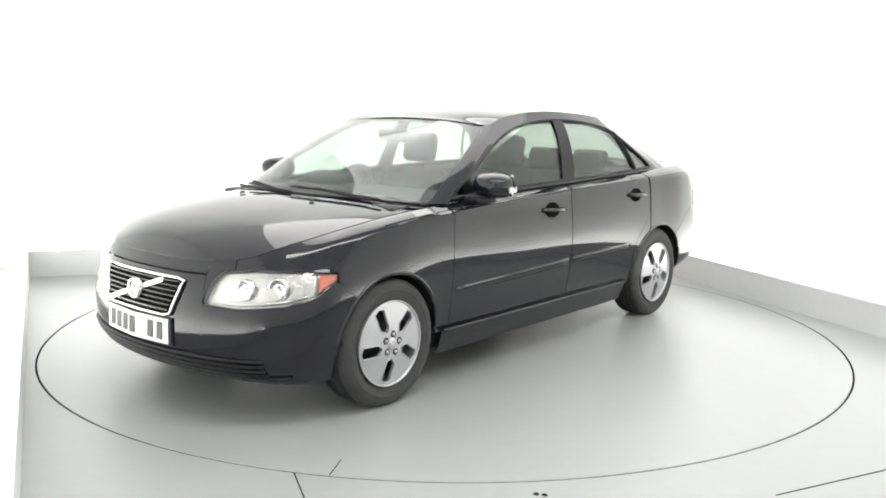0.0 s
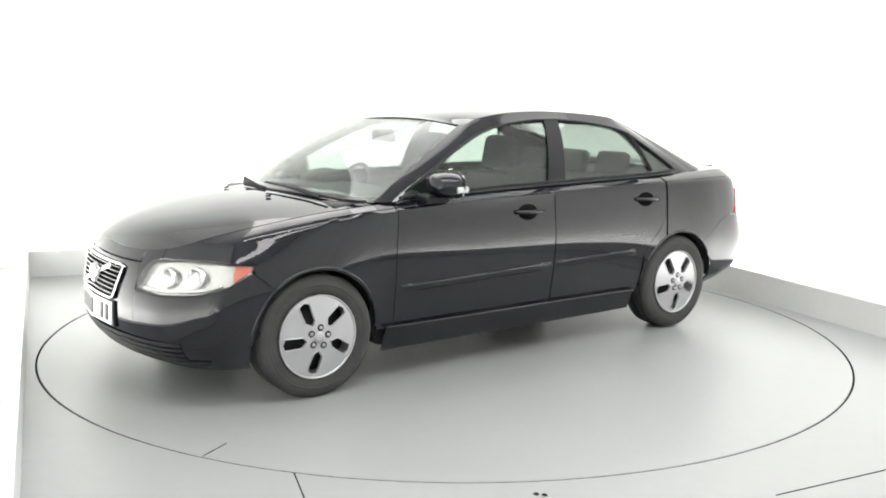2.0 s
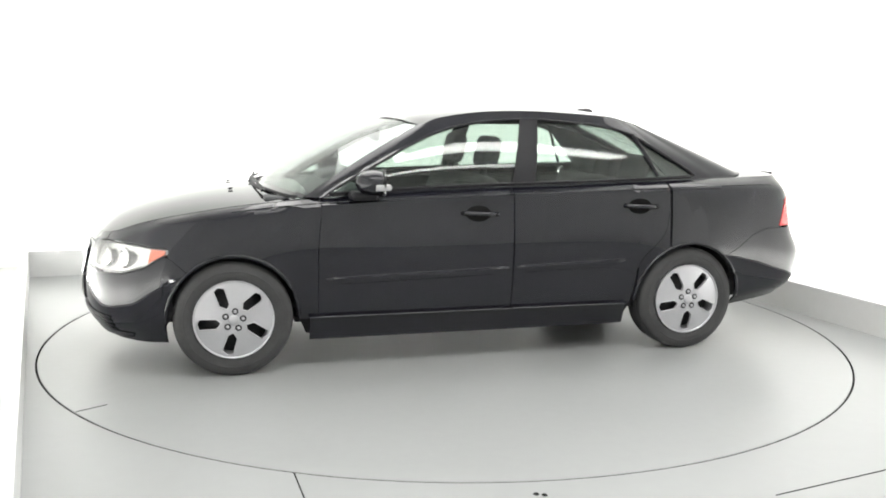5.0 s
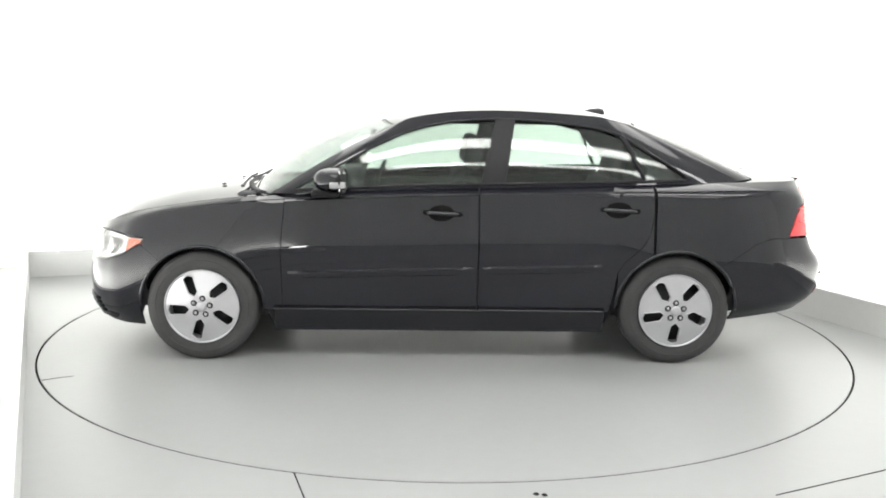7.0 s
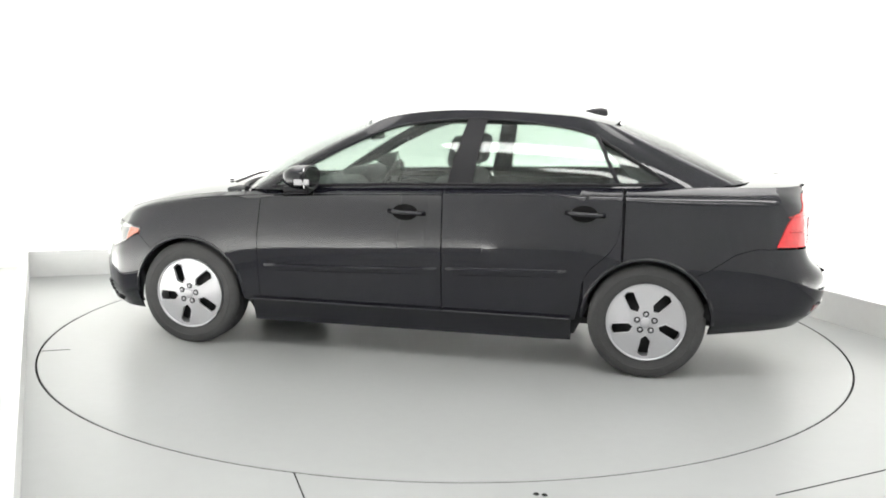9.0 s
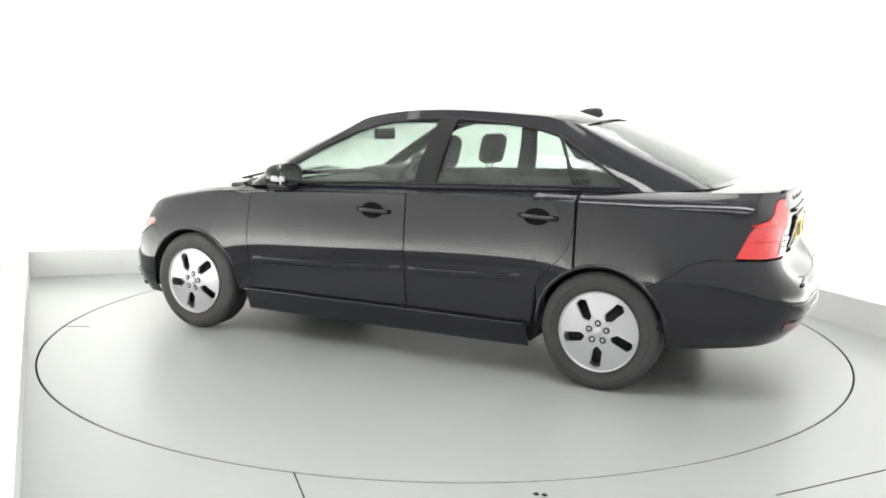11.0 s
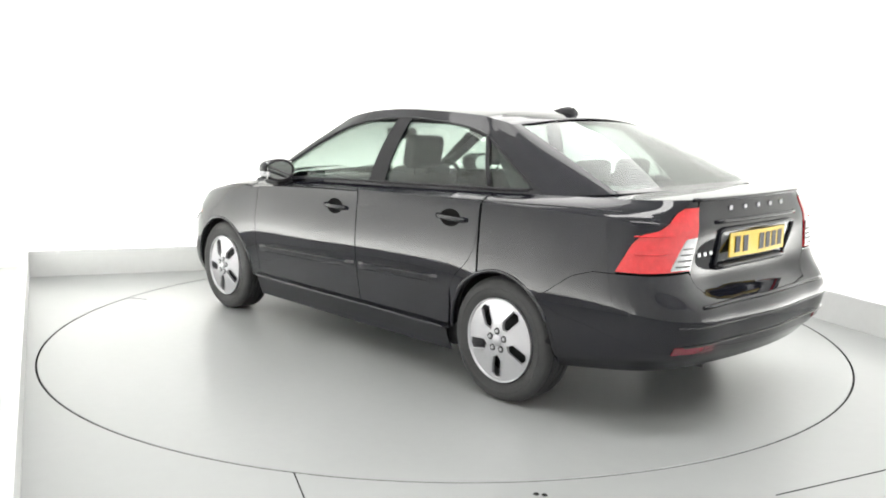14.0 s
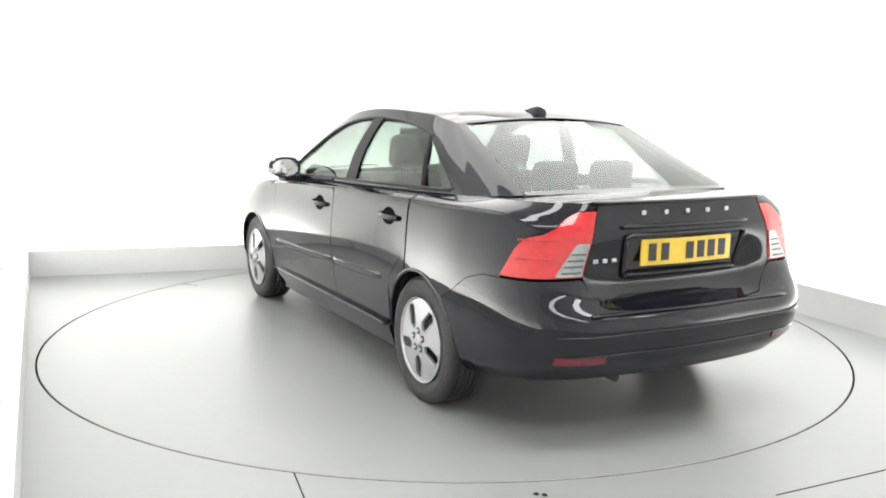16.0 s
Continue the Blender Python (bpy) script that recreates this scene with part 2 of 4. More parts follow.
def build_room():
    # floor with a round opening for the turntable
    n = 128
    inner = [((RADIUS + 0.004) * math.cos(2 * math.pi * k / n), (RADIUS + 0.004) * math.sin(2 * math.pi * k / n)) for k in range(n)]
    outer = [(10 * x / max(abs(x), abs(y)), 10 * y / max(abs(x), abs(y))) for x, y in inner]
    verts = [(x, y, 0) for x, y in inner] + [(x, y, 0) for x, y in outer] + [(x, y, -0.12) for x, y in inner]
    faces = [(k, n + k, n + (k + 1) % n, (k + 1) % n) for k in range(n)] + [(k, (k + 1) % n, 2 * n + (k + 1) % n, 2 * n + k) for k in range(n)]
    floor = part("floor", bm_from(verts, faces), M_FLOOR, None)
    tagged(floor, "pale grey glossy painted studio floor round a turntable", kind="structure")
    pit = part("pit_floor", bm_from(*lathe([(RADIUS + 0.05, -0.1), (0.01, -0.1)], 96, "z")), M_GAP, None)
    tagged(pit, "dark pit under the turntable", kind="structure")
    # joints between the floor plates
    for a, b in (((1.242, -2.51), (2.937, -1.709)), ((-0.575, -2.385), (-0.50, -2.60))):
        d = Vector(b) - Vector(a)
        m = Matrix.Translation(((a[0] + b[0]) / 2, (a[1] + b[1]) / 2, 0.0005)) @ Matrix.Rotation(math.atan2(d.y, d.x), 4, "Z")
        seam = part("floor_joint", box_bm(0, 0, 0, d.length, 0.005, 0.002, m=m), M_GAP, None)
        tagged(seam, "thin dark joint between floor plates", kind="structure")
    for x, y in ((0.347, -2.534), (0.377, -2.541)):
        spot = part("floor_bolt", bm_from(*lathe([(0.0005, 0.003), (0.009, 0.003), (0.012, 0.0)], 12, "z")), M_GAP, None)
        spot.location = (x, y, 0)
        tagged(spot, "small dark bolt head sunk in the floor", kind="structure")
    wall_strip("kerb", kerb_line(0.0), 0, 0.212, 0.06, M_KERB, "low white kerb along the studio wall")
    wall_strip("wall_back", kerb_line(0.55, 1.0), 0, 3.6, 0.1, M_WALL, "seamless white studio wall with a rounded corner")
    side = [LEFT_N.lerp(BACK_L, k / 6) for k in range(7)]
    wall_strip("kerb", [(v.x, v.y) for v in side], 0, 0.212, 0.06, M_KERB, "low white kerb along the studio wall")
    wall_strip("wall_left", [(-1.70, -3.60), (-3.97, 1.15), (-4.75, 2.75)], 0, 3.6, 0.1, M_WALL, "plain white studio wall")
    # the room closes behind the camera in an unseen bend, added for smooth reflections
    bend = [(4.587, -3.13), (4.62, -3.25)]
    for k in range(1, 24):
        w = math.pi * k / 24
        bend.append((1.45 + 3.17 * math.cos(w), -3.6 - 3.9 * math.sin(w)))
    bend.append((-1.70, -3.56))
    wall_strip("wall_front", bend, 0, 3.6, 0.1, M_WALL, "unseen white wall behind the camera, added for even reflections")
    ceil = part("ceiling", box_bm(0.3, -2, 3.65, 13, 13, 0.1), M_CEIL, None)
    tagged(ceil, "plain white studio ceiling", kind="structure")
    room_lights()


def room_lights():
    # soft overhead fill, added out of view, and the trough behind the kerb
    for x, y, sx, sy, watts in ((0.65, 1.2, 5.3, 3.3, 158), (1.2, -2.5, 4.8, 0.6, 112), (1.4, -4.6, 4.2, 0.5, 62)):
        ob = area("ceiling_light", (x, y, 3.5), (x, y, 0), sx, sy, watts)
        ob.matrix_world = pose(x, y, 3.5, 0, 0, 6)
    line = [Vector(p) for p in kerb_line(0.30)]
    strips = [(line[0], line[6], 21), (line[6], line[18], 20), (line[18], line[26], 17)]
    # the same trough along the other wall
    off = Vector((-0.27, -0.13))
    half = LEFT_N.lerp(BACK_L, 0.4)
    # the last strip, past the kerb's end, is fill added to even out reflections
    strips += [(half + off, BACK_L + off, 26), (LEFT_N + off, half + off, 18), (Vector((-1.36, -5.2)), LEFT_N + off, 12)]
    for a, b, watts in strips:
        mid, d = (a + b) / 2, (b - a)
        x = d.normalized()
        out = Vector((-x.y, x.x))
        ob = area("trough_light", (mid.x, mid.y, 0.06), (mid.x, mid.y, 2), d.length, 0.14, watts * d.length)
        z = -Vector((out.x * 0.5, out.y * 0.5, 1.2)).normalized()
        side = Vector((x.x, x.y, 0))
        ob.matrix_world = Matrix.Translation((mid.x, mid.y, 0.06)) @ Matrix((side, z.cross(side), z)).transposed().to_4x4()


def build_turntable():
    prof = [(0.01, 0.0), (1.2, 0.0), (2.0, 0.0), (RADIUS - 0.010, 0.0), (RADIUS - 0.006, -0.004), (RADIUS - 0.006, -0.05), (0.01, -0.05)]
    root = new("turntable")
    tagged(root, "round pale grey turntable flush with the studio floor", "turntable")
    disc = put("disc", mesh_of("disc", *lathe(prof, 160, "z"), M_TABLE, False), root)
    # black ring laid in the gap to paint its shade all the way round
    part("rim_seal", bm_from(*lathe([(RADIUS + 0.0035, -0.003), (RADIUS - 0.0075, -0.003), (RADIUS - 0.0075, -0.006), (RADIUS + 0.0035, -0.006)], 160, "z")), M_GAP, root, "dark ring in the turntable gap, put there as its shade")
    a = radians(30.4)
    m = Matrix.Rotation(a, 4, "Z")
    part("joint", box_bm(2.36, 0, 0.0005, 0.15, 0.004, 0.002, m=m), M_GAP, root, "thin dark joint in the turntable")
    return root


# ---- the car: x forward, y to its left, z up, origin between the axles ----
RING_ROWS = [
    # lower edge
    [(2.05, 0, .215), (2.02, .33, .213), (1.94, .60, .205), (1.83, .73, .195), (1.68, .80, .19), (1.32, .81, .18), (.92, .80, .165), (.3, .80, .165), (-.4, .80, .165), (-.97, .80, .17), (-1.32, .80, .20), (-1.68, .79, .25), (-2.0, .72, .285), (-2.13, .58, .30), (-2.19, .33, .305), (-2.21, 0, .305)],
    # sill crease
    [(2.115, 0, .30), (2.085, .33, .30), (1.995, .61, .30), (1.87, .76, .30), (1.70, .845, .30), (1.32, .86, .29), (.92, .835, .285), (.3, .835, .287), (-.4, .835, .295), (-.97, .845, .305), (-1.32, .865, .32), (-1.70, .855, .34), (-2.06, .785, .38), (-2.21, .61, .395), (-2.25, .33, .40), (-2.27, 0, .40)],
    # bumper height
    [(2.125, 0, .45), (2.098, .33, .45), (2.01, .61, .46), (1.875, .775, .48), (1.70, .865, .49), (1.32, .885, .50), (.92, .865, .50), (.3, .87, .51), (-.4, .87, .52), (-.97, .875, .53), (-1.32, .885, .53), (-1.70, .875, .53), (-2.07, .805, .54), (-2.23, .63, .55), (-2.26, .33, .555), (-2.275, 0, .56)],
    # waist
    [(2.095, 0, .61), (2.07, .33, .61), (1.975, .60, .60), (1.845, .755, .62), (1.68, .85, .65), (1.32, .88, .66), (.92, .875, .66), (.3, .88, .67), (-.4, .88, .68), (-.97, .88, .69), (-1.32, .88, .69), (-1.7, .870, .69), (-2.03, .80, .69), (-2.14, .63, .685), (-2.125, .33, .665), (-2.125, 0, .66)],
    # shoulder
    [(2.078, 0, .68), (2.048, .33, .676), (1.95, .58, .682), (1.80, .73, .72), (1.64, .81, .77), (1.30, .85, .825), (.90, .858, .862), (.3, .86, .885), (-.4, .862, .90), (-.97, .865, .91), (-1.32, .86, .915), (-1.70, .845, .92), (-2.01, .765, .91), (-2.13, .57, .89), (-2.158, .33, .88), (-2.165, 0, .88)],
    # upper edge
    [(2.045, 0, .722), (2.012, .33, .722), (1.915, .55, .745), (1.77, .66, .799), (1.58, .715, .842), (1.26, .745, .892), (.90, .77, .925), (.3, .785, .96), (-.4, .79, .982), (-.97, .78, 1.0), (-1.32, .755, 1.01), (-1.70, .72, 1.022), (-1.96, .67, 1.028), (-2.095, .51, 1.03), (-2.13, .3, 1.035), (-2.145, 0, 1.035)],
]


def with_shoulder(rows):
    """Add the edge of the broad shoulder that runs along the sides below the windows."""
    a = [np.array(r) for r in rows]
    swell = np.array([0, 0, 0, .3, .8, 1, 1, 1, 1, 1, 1, 1, .7, .2, 0, 0])[:, None]
    edge = a[4] * .5 + a[5] * .5 + swell * np.array([0, .030, .012])
    return a[:5] + [edge] + a[5:]


RING = Net(with_shoulder(RING_ROWS))
BASE = [(1.14, 0, .945), (1.08, .42, .943), (.93, .765, .932), (.62, .783, .945), (.1, .787, .968), (-.35, .789, .981), (-.97, .779, 1.0), (-1.34, .752, 1.008), (-1.56, .728, 1.016), (-1.775, .63, 1.036), (-1.85, .35, 1.044), (-1.865, 0, 1.046)]
TOP = [(.35, 0, 1.352), (.335, .35, 1.346), (.27, .58, 1.322), (.15, .595, 1.362), (-.1, .60, 1.396), (-.42, .597, 1.403), (-.86, .58, 1.380), (-.97, .57, 1.362), (-1.04, .55, 1.346), (-1.10, .52, 1.334), (-1.135, .28, 1.355), (-1.145, 0, 1.362)]


def cabin_rows():
    a, b = np.array(BASE), np.array(TOP)
    bulge = np.array([.045, .04, .022, .028, .03, .03, .03, .024, .010, .004, .012, .014])
    out = np.array([(1, 0, .8), (1, .2, .8), (.5, .8, .2), (0, 1, .2), (0, 1, .2), (0, 1, .2), (0, 1, .2), (0, 1, .2), (0, 1, .15), (-.4, .6, .6), (-.6, .2, .8), (-.6, 0, .8)])
    rows = []
    for k in (0, 1 / 3, 2 / 3, 1):
        rows.append(a + (b - a) * k + out * (bulge * 4 * k * (1 - k))[:, None])
    return rows


CABIN = Net(cabin_rows())
ARCH_F, ARCH_R, ARCH = 1.320, -1.320, 0.338
HUB = 0.307


def arch_z(x, r=ARCH):
    """Height of the wheel arch edge over x; zero away from the wheels."""
    z = np.zeros_like(x)
    for c in (ARCH_F, ARCH_R):
        k = np.clip(r * r - (x - c) ** 2, 0, None)
        z = np.maximum(z, np.where(k > 0, HUB + np.sqrt(k), 0))
    return z


def us_for(x0, x1, n, v=2.5):
    """Stations from x0 back to x1, close together at the ends of the wheel arches."""
    xs = set(np.linspace(x0, x1, n))
    for c in (ARCH_F, ARCH_R):
        for w in np.linspace(0, math.pi, 25):
            x = c + ARCH * math.cos(w) * 0.9999
            if x1 < x < x0:
                xs.add(x)
        for x in (c + ARCH + 0.0004, c - ARCH - 0.0004):
            if x1 < x < x0:
                xs.add(x)
    return RING.ux(np.array(sorted(xs, reverse=True)), v)


def ring_grid(us, zlo, zhi, rows=14):
    """Points of the body's skin between two heights; both are functions of (u, x)."""
    us = np.asarray(us)
    x = RING.at(us, 2.5)[:, 0]
    lo, hi = zlo(us, x), np.maximum(zhi(us, x), zlo(us, x) + 0.001)
    k = np.linspace(0, 1, rows)
    z = lo[:, None] + (hi - lo)[:, None] * k
    return RING.uz(np.repeat(us[:, None], rows, 1), z)


def top_z(u):
    return RING.at(u, RING.nv)[..., 2]


def low_z(u):
    return RING.at(u, 0.0)[..., 2]


U_HL0, U_HL1 = 1.34, 4.12


def lamp_lo(u):
    return ease(u, [(0, .672), (1.33, .672), (1.345, .545), (2, .54), (3, .555), (3.7, .59), (4.12, .655), (4.5, .655), (16, .655)])


def lamp_hi(u):
    return ease(u, [(0, .675), (1.335, .675), (1.345, .56), (1.47, .655), (1.62, .690), (1.83, .697), (2.4, .702), (3.2, .699), (4.12, .685), (16, .685)])


def tail_hi(u):
    return ease(u, [(11.72, .735), (11.93, .850), (12.1, .892), (12.4, .908), (12.6, .935), (12.78, .978), (12.92, .994), (13.3, .997)])


def rear_joint(x, u):
    return np.maximum(ease(-x, [(1.54, .30), (1.548, .565), (1.62, .60), (1.75, .69), (1.86, .722), (3, .722)]), 0)


def door_edge(x):
    """The lower and rear edge of the rear door, which bends round the wheel arch."""
    return ease(x, [(-1.174, .88), (-1.168, .80), (-1.155, .738), (-1.12, .678), (-1.07, .628), (-1.02, .583), (-.987, .53), (-.966, .45), (-.957, .292), (0, .292)])


def front_joint(x):
    return ease(x, [(1.545, .30), (1.55, .567), (1.62, .625), (1.68, .660), (1.9, .690), (3, .70)])


U_T0, U_T1 = 11.72, 13.28
G = 0.0025


def both(g):
    return (g, mirrored(g))


def build_body(car):
    z = lambda k: (lambda u, x: np.full_like(u, k))
    # front bumper: one piece round the nose
    us = np.concatenate([np.linspace(0, 4.6, 60), [1.332, 1.346], us_for(1.70, 1.553, 14)])
    us = np.unique(np.round(us, 5))
    x = RING.at(us, 2.5)[:, 0]
    us = us[x > 1.552]
    g = ring_grid(us, lambda u, x: np.maximum(low_z(u), arch_z(x)), lambda u, x: np.maximum(np.minimum(lamp_lo(u), front_joint(x)) - 0.003, arch_z(x) + 0.002), 22)
    sheet("front_bumper", [np.concatenate([mirrored(g)[:-1], g])], M_PAINT, car)
    # rear bumper
    us = np.unique(np.round(np.concatenate([us_for(-1.552, -1.80, 20), np.linspace(11.3, 15, 50)]), 5))
    x = RING.at(us, 2.5)[:, 0]
    us = us[x < -1.552]
    hi = lambda u, x: np.maximum(np.where(u < 12, rear_joint(x, u) - 0.003, 0) + np.where(u < 12, 0, 1) * ease(u, [(12, .719), (13.3, .719), (13.45, .66), (13.7, .60), (14.2, .585), (15, .585)]), arch_z(x) + 0.002)
    g = ring_grid(us, lambda u, x: np.maximum(low_z(u), arch_z(x)), hi, 24)
    sheet("rear_bumper", [np.concatenate([g, mirrored(g)[1:]])], M_PAINT, car)
    # panels of both sides
    for side in (1, -1):
        pick = (lambda g: g) if side == 1 else mirrored
        us = np.unique(np.round(np.concatenate([np.linspace(1.87, 4.7, 40), us_for(1.70, 0.883, 40)]), 5))
        lo = lambda u, x: np.maximum.reduce([np.where(u < 4.14, lamp_hi(u) + 0.004, np.where(x > ARCH_F, front_joint(x), .29)), arch_z(x), low_z(u)])
        sheet("front_wing", [pick(ring_grid(us, lo, lambda u, x: top_z(u) - 0.002, 18))], M_PAINT, car)
        us = us_for(0.879, -0.205, 36)
        sheet("front_door", [pick(ring_grid(us, z(.292), lambda u, x: top_z(u), 20))], M_PAINT, car)
        us = us_for(-0.212, -1.1725, 60)
        sheet("rear_door", [pick(ring_grid(us, lambda u, x: door_edge(x), lambda u, x: top_z(u), 24))], M_PAINT, car)
        us = us_for(0.975, -0.975, 40)
        us = us[np.abs(RING.at(us, 2.5)[:, 0]) < 0.967]
        sheet("sill", [pick(ring_grid(us, lambda u, x: low_z(u), lambda u, x: np.maximum(.287, ease(x, [(-1.0, .50), (-.966, .43), (-.958, .287), (2, .287)])), 8))], M_PAINT, car)
        us = np.unique(np.round(np.concatenate([us_for(-0.958, -1.9, 50), np.linspace(10.9, 13.26, 50)]), 5))
        lo = lambda u, x: np.maximum.reduce([arch_z(x), np.where(u > U_T0, tail_hi(u) + 0.004, np.where(x < ARCH_R, rear_joint(x, u), 0))])
        us = us[RING.at(us, 2.5)[:, 0] < -1.176]
        wedge = us_for(-0.986, -1.1755, 34)
        grids = [ring_grid(wedge, lambda u, x: arch_z(x), lambda u, x: np.maximum(door_edge(x) - .005, arch_z(x) + .004), 8), ring_grid(us, lo, lambda u, x: np.maximum(top_z(u), lo(u, x) + 0.003), 20)]
        sheet("rear_wing", [pick(g) for g in grids], M_PAINT, car)
        # inner shell that closes the joints
        us = us_for(2.1, -2.1, 140)
        us = np.unique(np.concatenate([us, np.linspace(0, 4, 30), np.linspace(11, 15, 30)]))
        us = us[(us > 0.05) & (us < 14.95)]
        g = ring_grid(us, lambda u, x: np.maximum(low_z(u) + 0.01, arch_z(x, ARCH + 0.004)), lambda u, x: top_z(u) - 0.012, 16)
        sheet("inner_shell", [pick(g)], M_SHELL, car, "dark inner shell", thick=0.004, lift=-0.048)
        # rolled lip of the arches
        for c in (ARCH_F, ARCH_R):
            zmin = .24 if c > 0 else .29
            path = []
            for w in np.linspace(radians(1), radians(179), 40):
                p = (c + (ARCH + 0.001) * math.cos(w), HUB + (ARCH + 0.001) * math.sin(w))
                u = RING.ux(np.array(p[0]), 2.5)
                q = RING.uz(u, max(p[1], zmin))
                path.append((p[0], (q[1] - 0.004) * side, p[1]))
            part("arch_lip", sweep_bm(path, 0.011, 8), M_PAINT, car, smooth=True)
        # rubbing strips and sill moulding
        for x0, x1 in ((0.845, -0.185), (-0.232, -0.895)):
            us = us_for(x0, x1, 26)
            g = ring_grid(us, lambda u, x: .492 + (0.845 - x) * 0.031 - 0.022, lambda u, x: .492 + (0.845 - x) * 0.031 + 0.022, 6)
            sheet("door_moulding", [pick(g)], M_PAINT, car, "raised rubbing strip on the door", thick=0.014, lift=np.minimum(1, np.minimum(np.arange(len(us)), np.arange(len(us))[::-1]) / 2 + .12)[:, None] * np.array([.001, .008, .011, .012, .011, -.002]))
        # the edge of the shoulder, panel by panel
        for x0, x1 in ((1.32, .886), (.876, -.203), (-.214, -1.168), (-1.18, -1.93)):
            path = [pick(np.array([[RING.at(RING.ux(np.array(x), 5.0), 5.0)]]))[0, 0] for x in np.linspace(x0, x1, 30)]
            part("shoulder_crease", sweep_bm(path, 0.0032, 8), M_PAINT, car, smooth=True)
        for x0, x1 in ((0.93, -0.205), (-0.212, -0.92)):
            us = us_for(x0, x1, 26)
            path = [pick(np.array([[RING.uz(u, .297) + np.array([0, .016, 0])]]))[0, 0] for u in us]
            part("sill_moulding", sweep_bm(path, 0.014, 10, 0.6), M_PAINT, car, smooth=True)


def soft_ease(x, pts):
    """Like ease, with its corners rounded over a hand's width."""
    return sum(ease(x + d, pts) for d in np.linspace(-.07, .07, 11)) / 11


def cover_grid(net, u0, u1, v, rise, n=40, m=25, front=True):
    """A lid over the space between both edges of a net's row v, with a crown."""
    us = np.linspace(u0, u1, n)
    e = net.at(us, v)
    k = np.linspace(-1, 1, m)
    g = np.zeros((n, m, 3))
    g[..., 0] = e[:, None, 0]
    g[..., 1] = e[:, None, 1] * k
    top = rise(e[:, 0])
    g[..., 2] = e[:, None, 2] + np.maximum(top - e[:, 2], 0)[:, None] * (1 - np.abs(k) ** 2.4)
    return g


def build_lids(car):
    # bonnet: lid with its front lip
    rise = lambda x: soft_ease(x, [(.9, .95), (1.15, .950), (1.37, .934), (1.55, .909), (1.7, .878), (1.8, .853), (1.9, .818), (1.97, .780), (2.02, .742), (2.05, .712), (2.15, .60)])
    g = cover_grid(RING, 0.12, 6.0, RING.nv, rise, 70, 33)
    us = np.unique(np.concatenate([np.linspace(0, 1.845, 24), [1.336, 1.344]]))
    lip = ring_grid(us, lambda u, x: np.where(u < 1.34, .676, lamp_hi(u) + 0.004), lambda u, x: top_z(u) - 0.0005, 6)
    sheet("bonnet", [g, np.concatenate([mirrored(lip)[:-1], lip])], M_PAINT, car)
    # boot lid: deck and rear face
    rise = lambda x: soft_ease(-x, [(1.3, 1.05), (1.7, 1.048), (1.95, 1.045), (2.09, 1.043), (2.145, 1.034)])
    g = cover_grid(RING, 10.6, 14.88, RING.nv, rise, 40, 25)
    us = np.linspace(13.30, 15, 24)
    face = ring_grid(us, lambda u, x: ease(u, [(13.3, .725), (13.45, .662), (13.7, .603), (14.2, .588), (15, .588)]), lambda u, x: top_z(u), 20)
    sheet("boot_lid", [g, np.concatenate([face, mirrored(face)[1:]])], M_PAINT, car)
    # roof
    rise = lambda x: soft_ease(-x, [(-.35, 1.352), (-.25, 1.374), (-.1, 1.402), (.08, 1.422), (.25, 1.432), (.45, 1.435), (.62, 1.432), (.8, 1.422), (.97, 1.402), (1.08, 1.382), (1.145, 1.362)])
    sheet("roof", [cover_grid(CABIN, 0.12, 10.88, 3.0, rise, 60, 25)], M_PAINT, car)


def win_lo(u):
    return ease(u, [(2.3, .16), (2.75, .16), (6.5, .16), (7.33, .2)])


def win_hi(u):
    return ease(u, [(2.36, .35), (2.5, .85), (2.8, 1.68), (3.15, 2.22), (3.5, 2.45), (3.85, 2.54), (4.55, 2.63), (5.09, 2.64), (5.55, 2.57), (5.95, 2.44), (6.2, 2.32), (6.55, 2.16), (6.75, 1.98), (6.95, 1.62), (7.15, 1.08), (7.28, .72), (7.33, .42)])


def slant(u):
    """The line that parts the rear door's window from the quarter light."""
    return ease(u, [(6.43, 0.1), (6.47, 1.1), (6.60, 2.3)])


def cabin_grid(us, lo, hi, rows=12):
    us = np.asarray(us)
    k = np.linspace(0, 1, rows)
    a, b = lo(us), np.maximum(hi(us), lo(us) + 0.004)
    return CABIN.at(np.repeat(us[:, None], rows, 1), a[:, None] + (b - a)[:, None] * k)


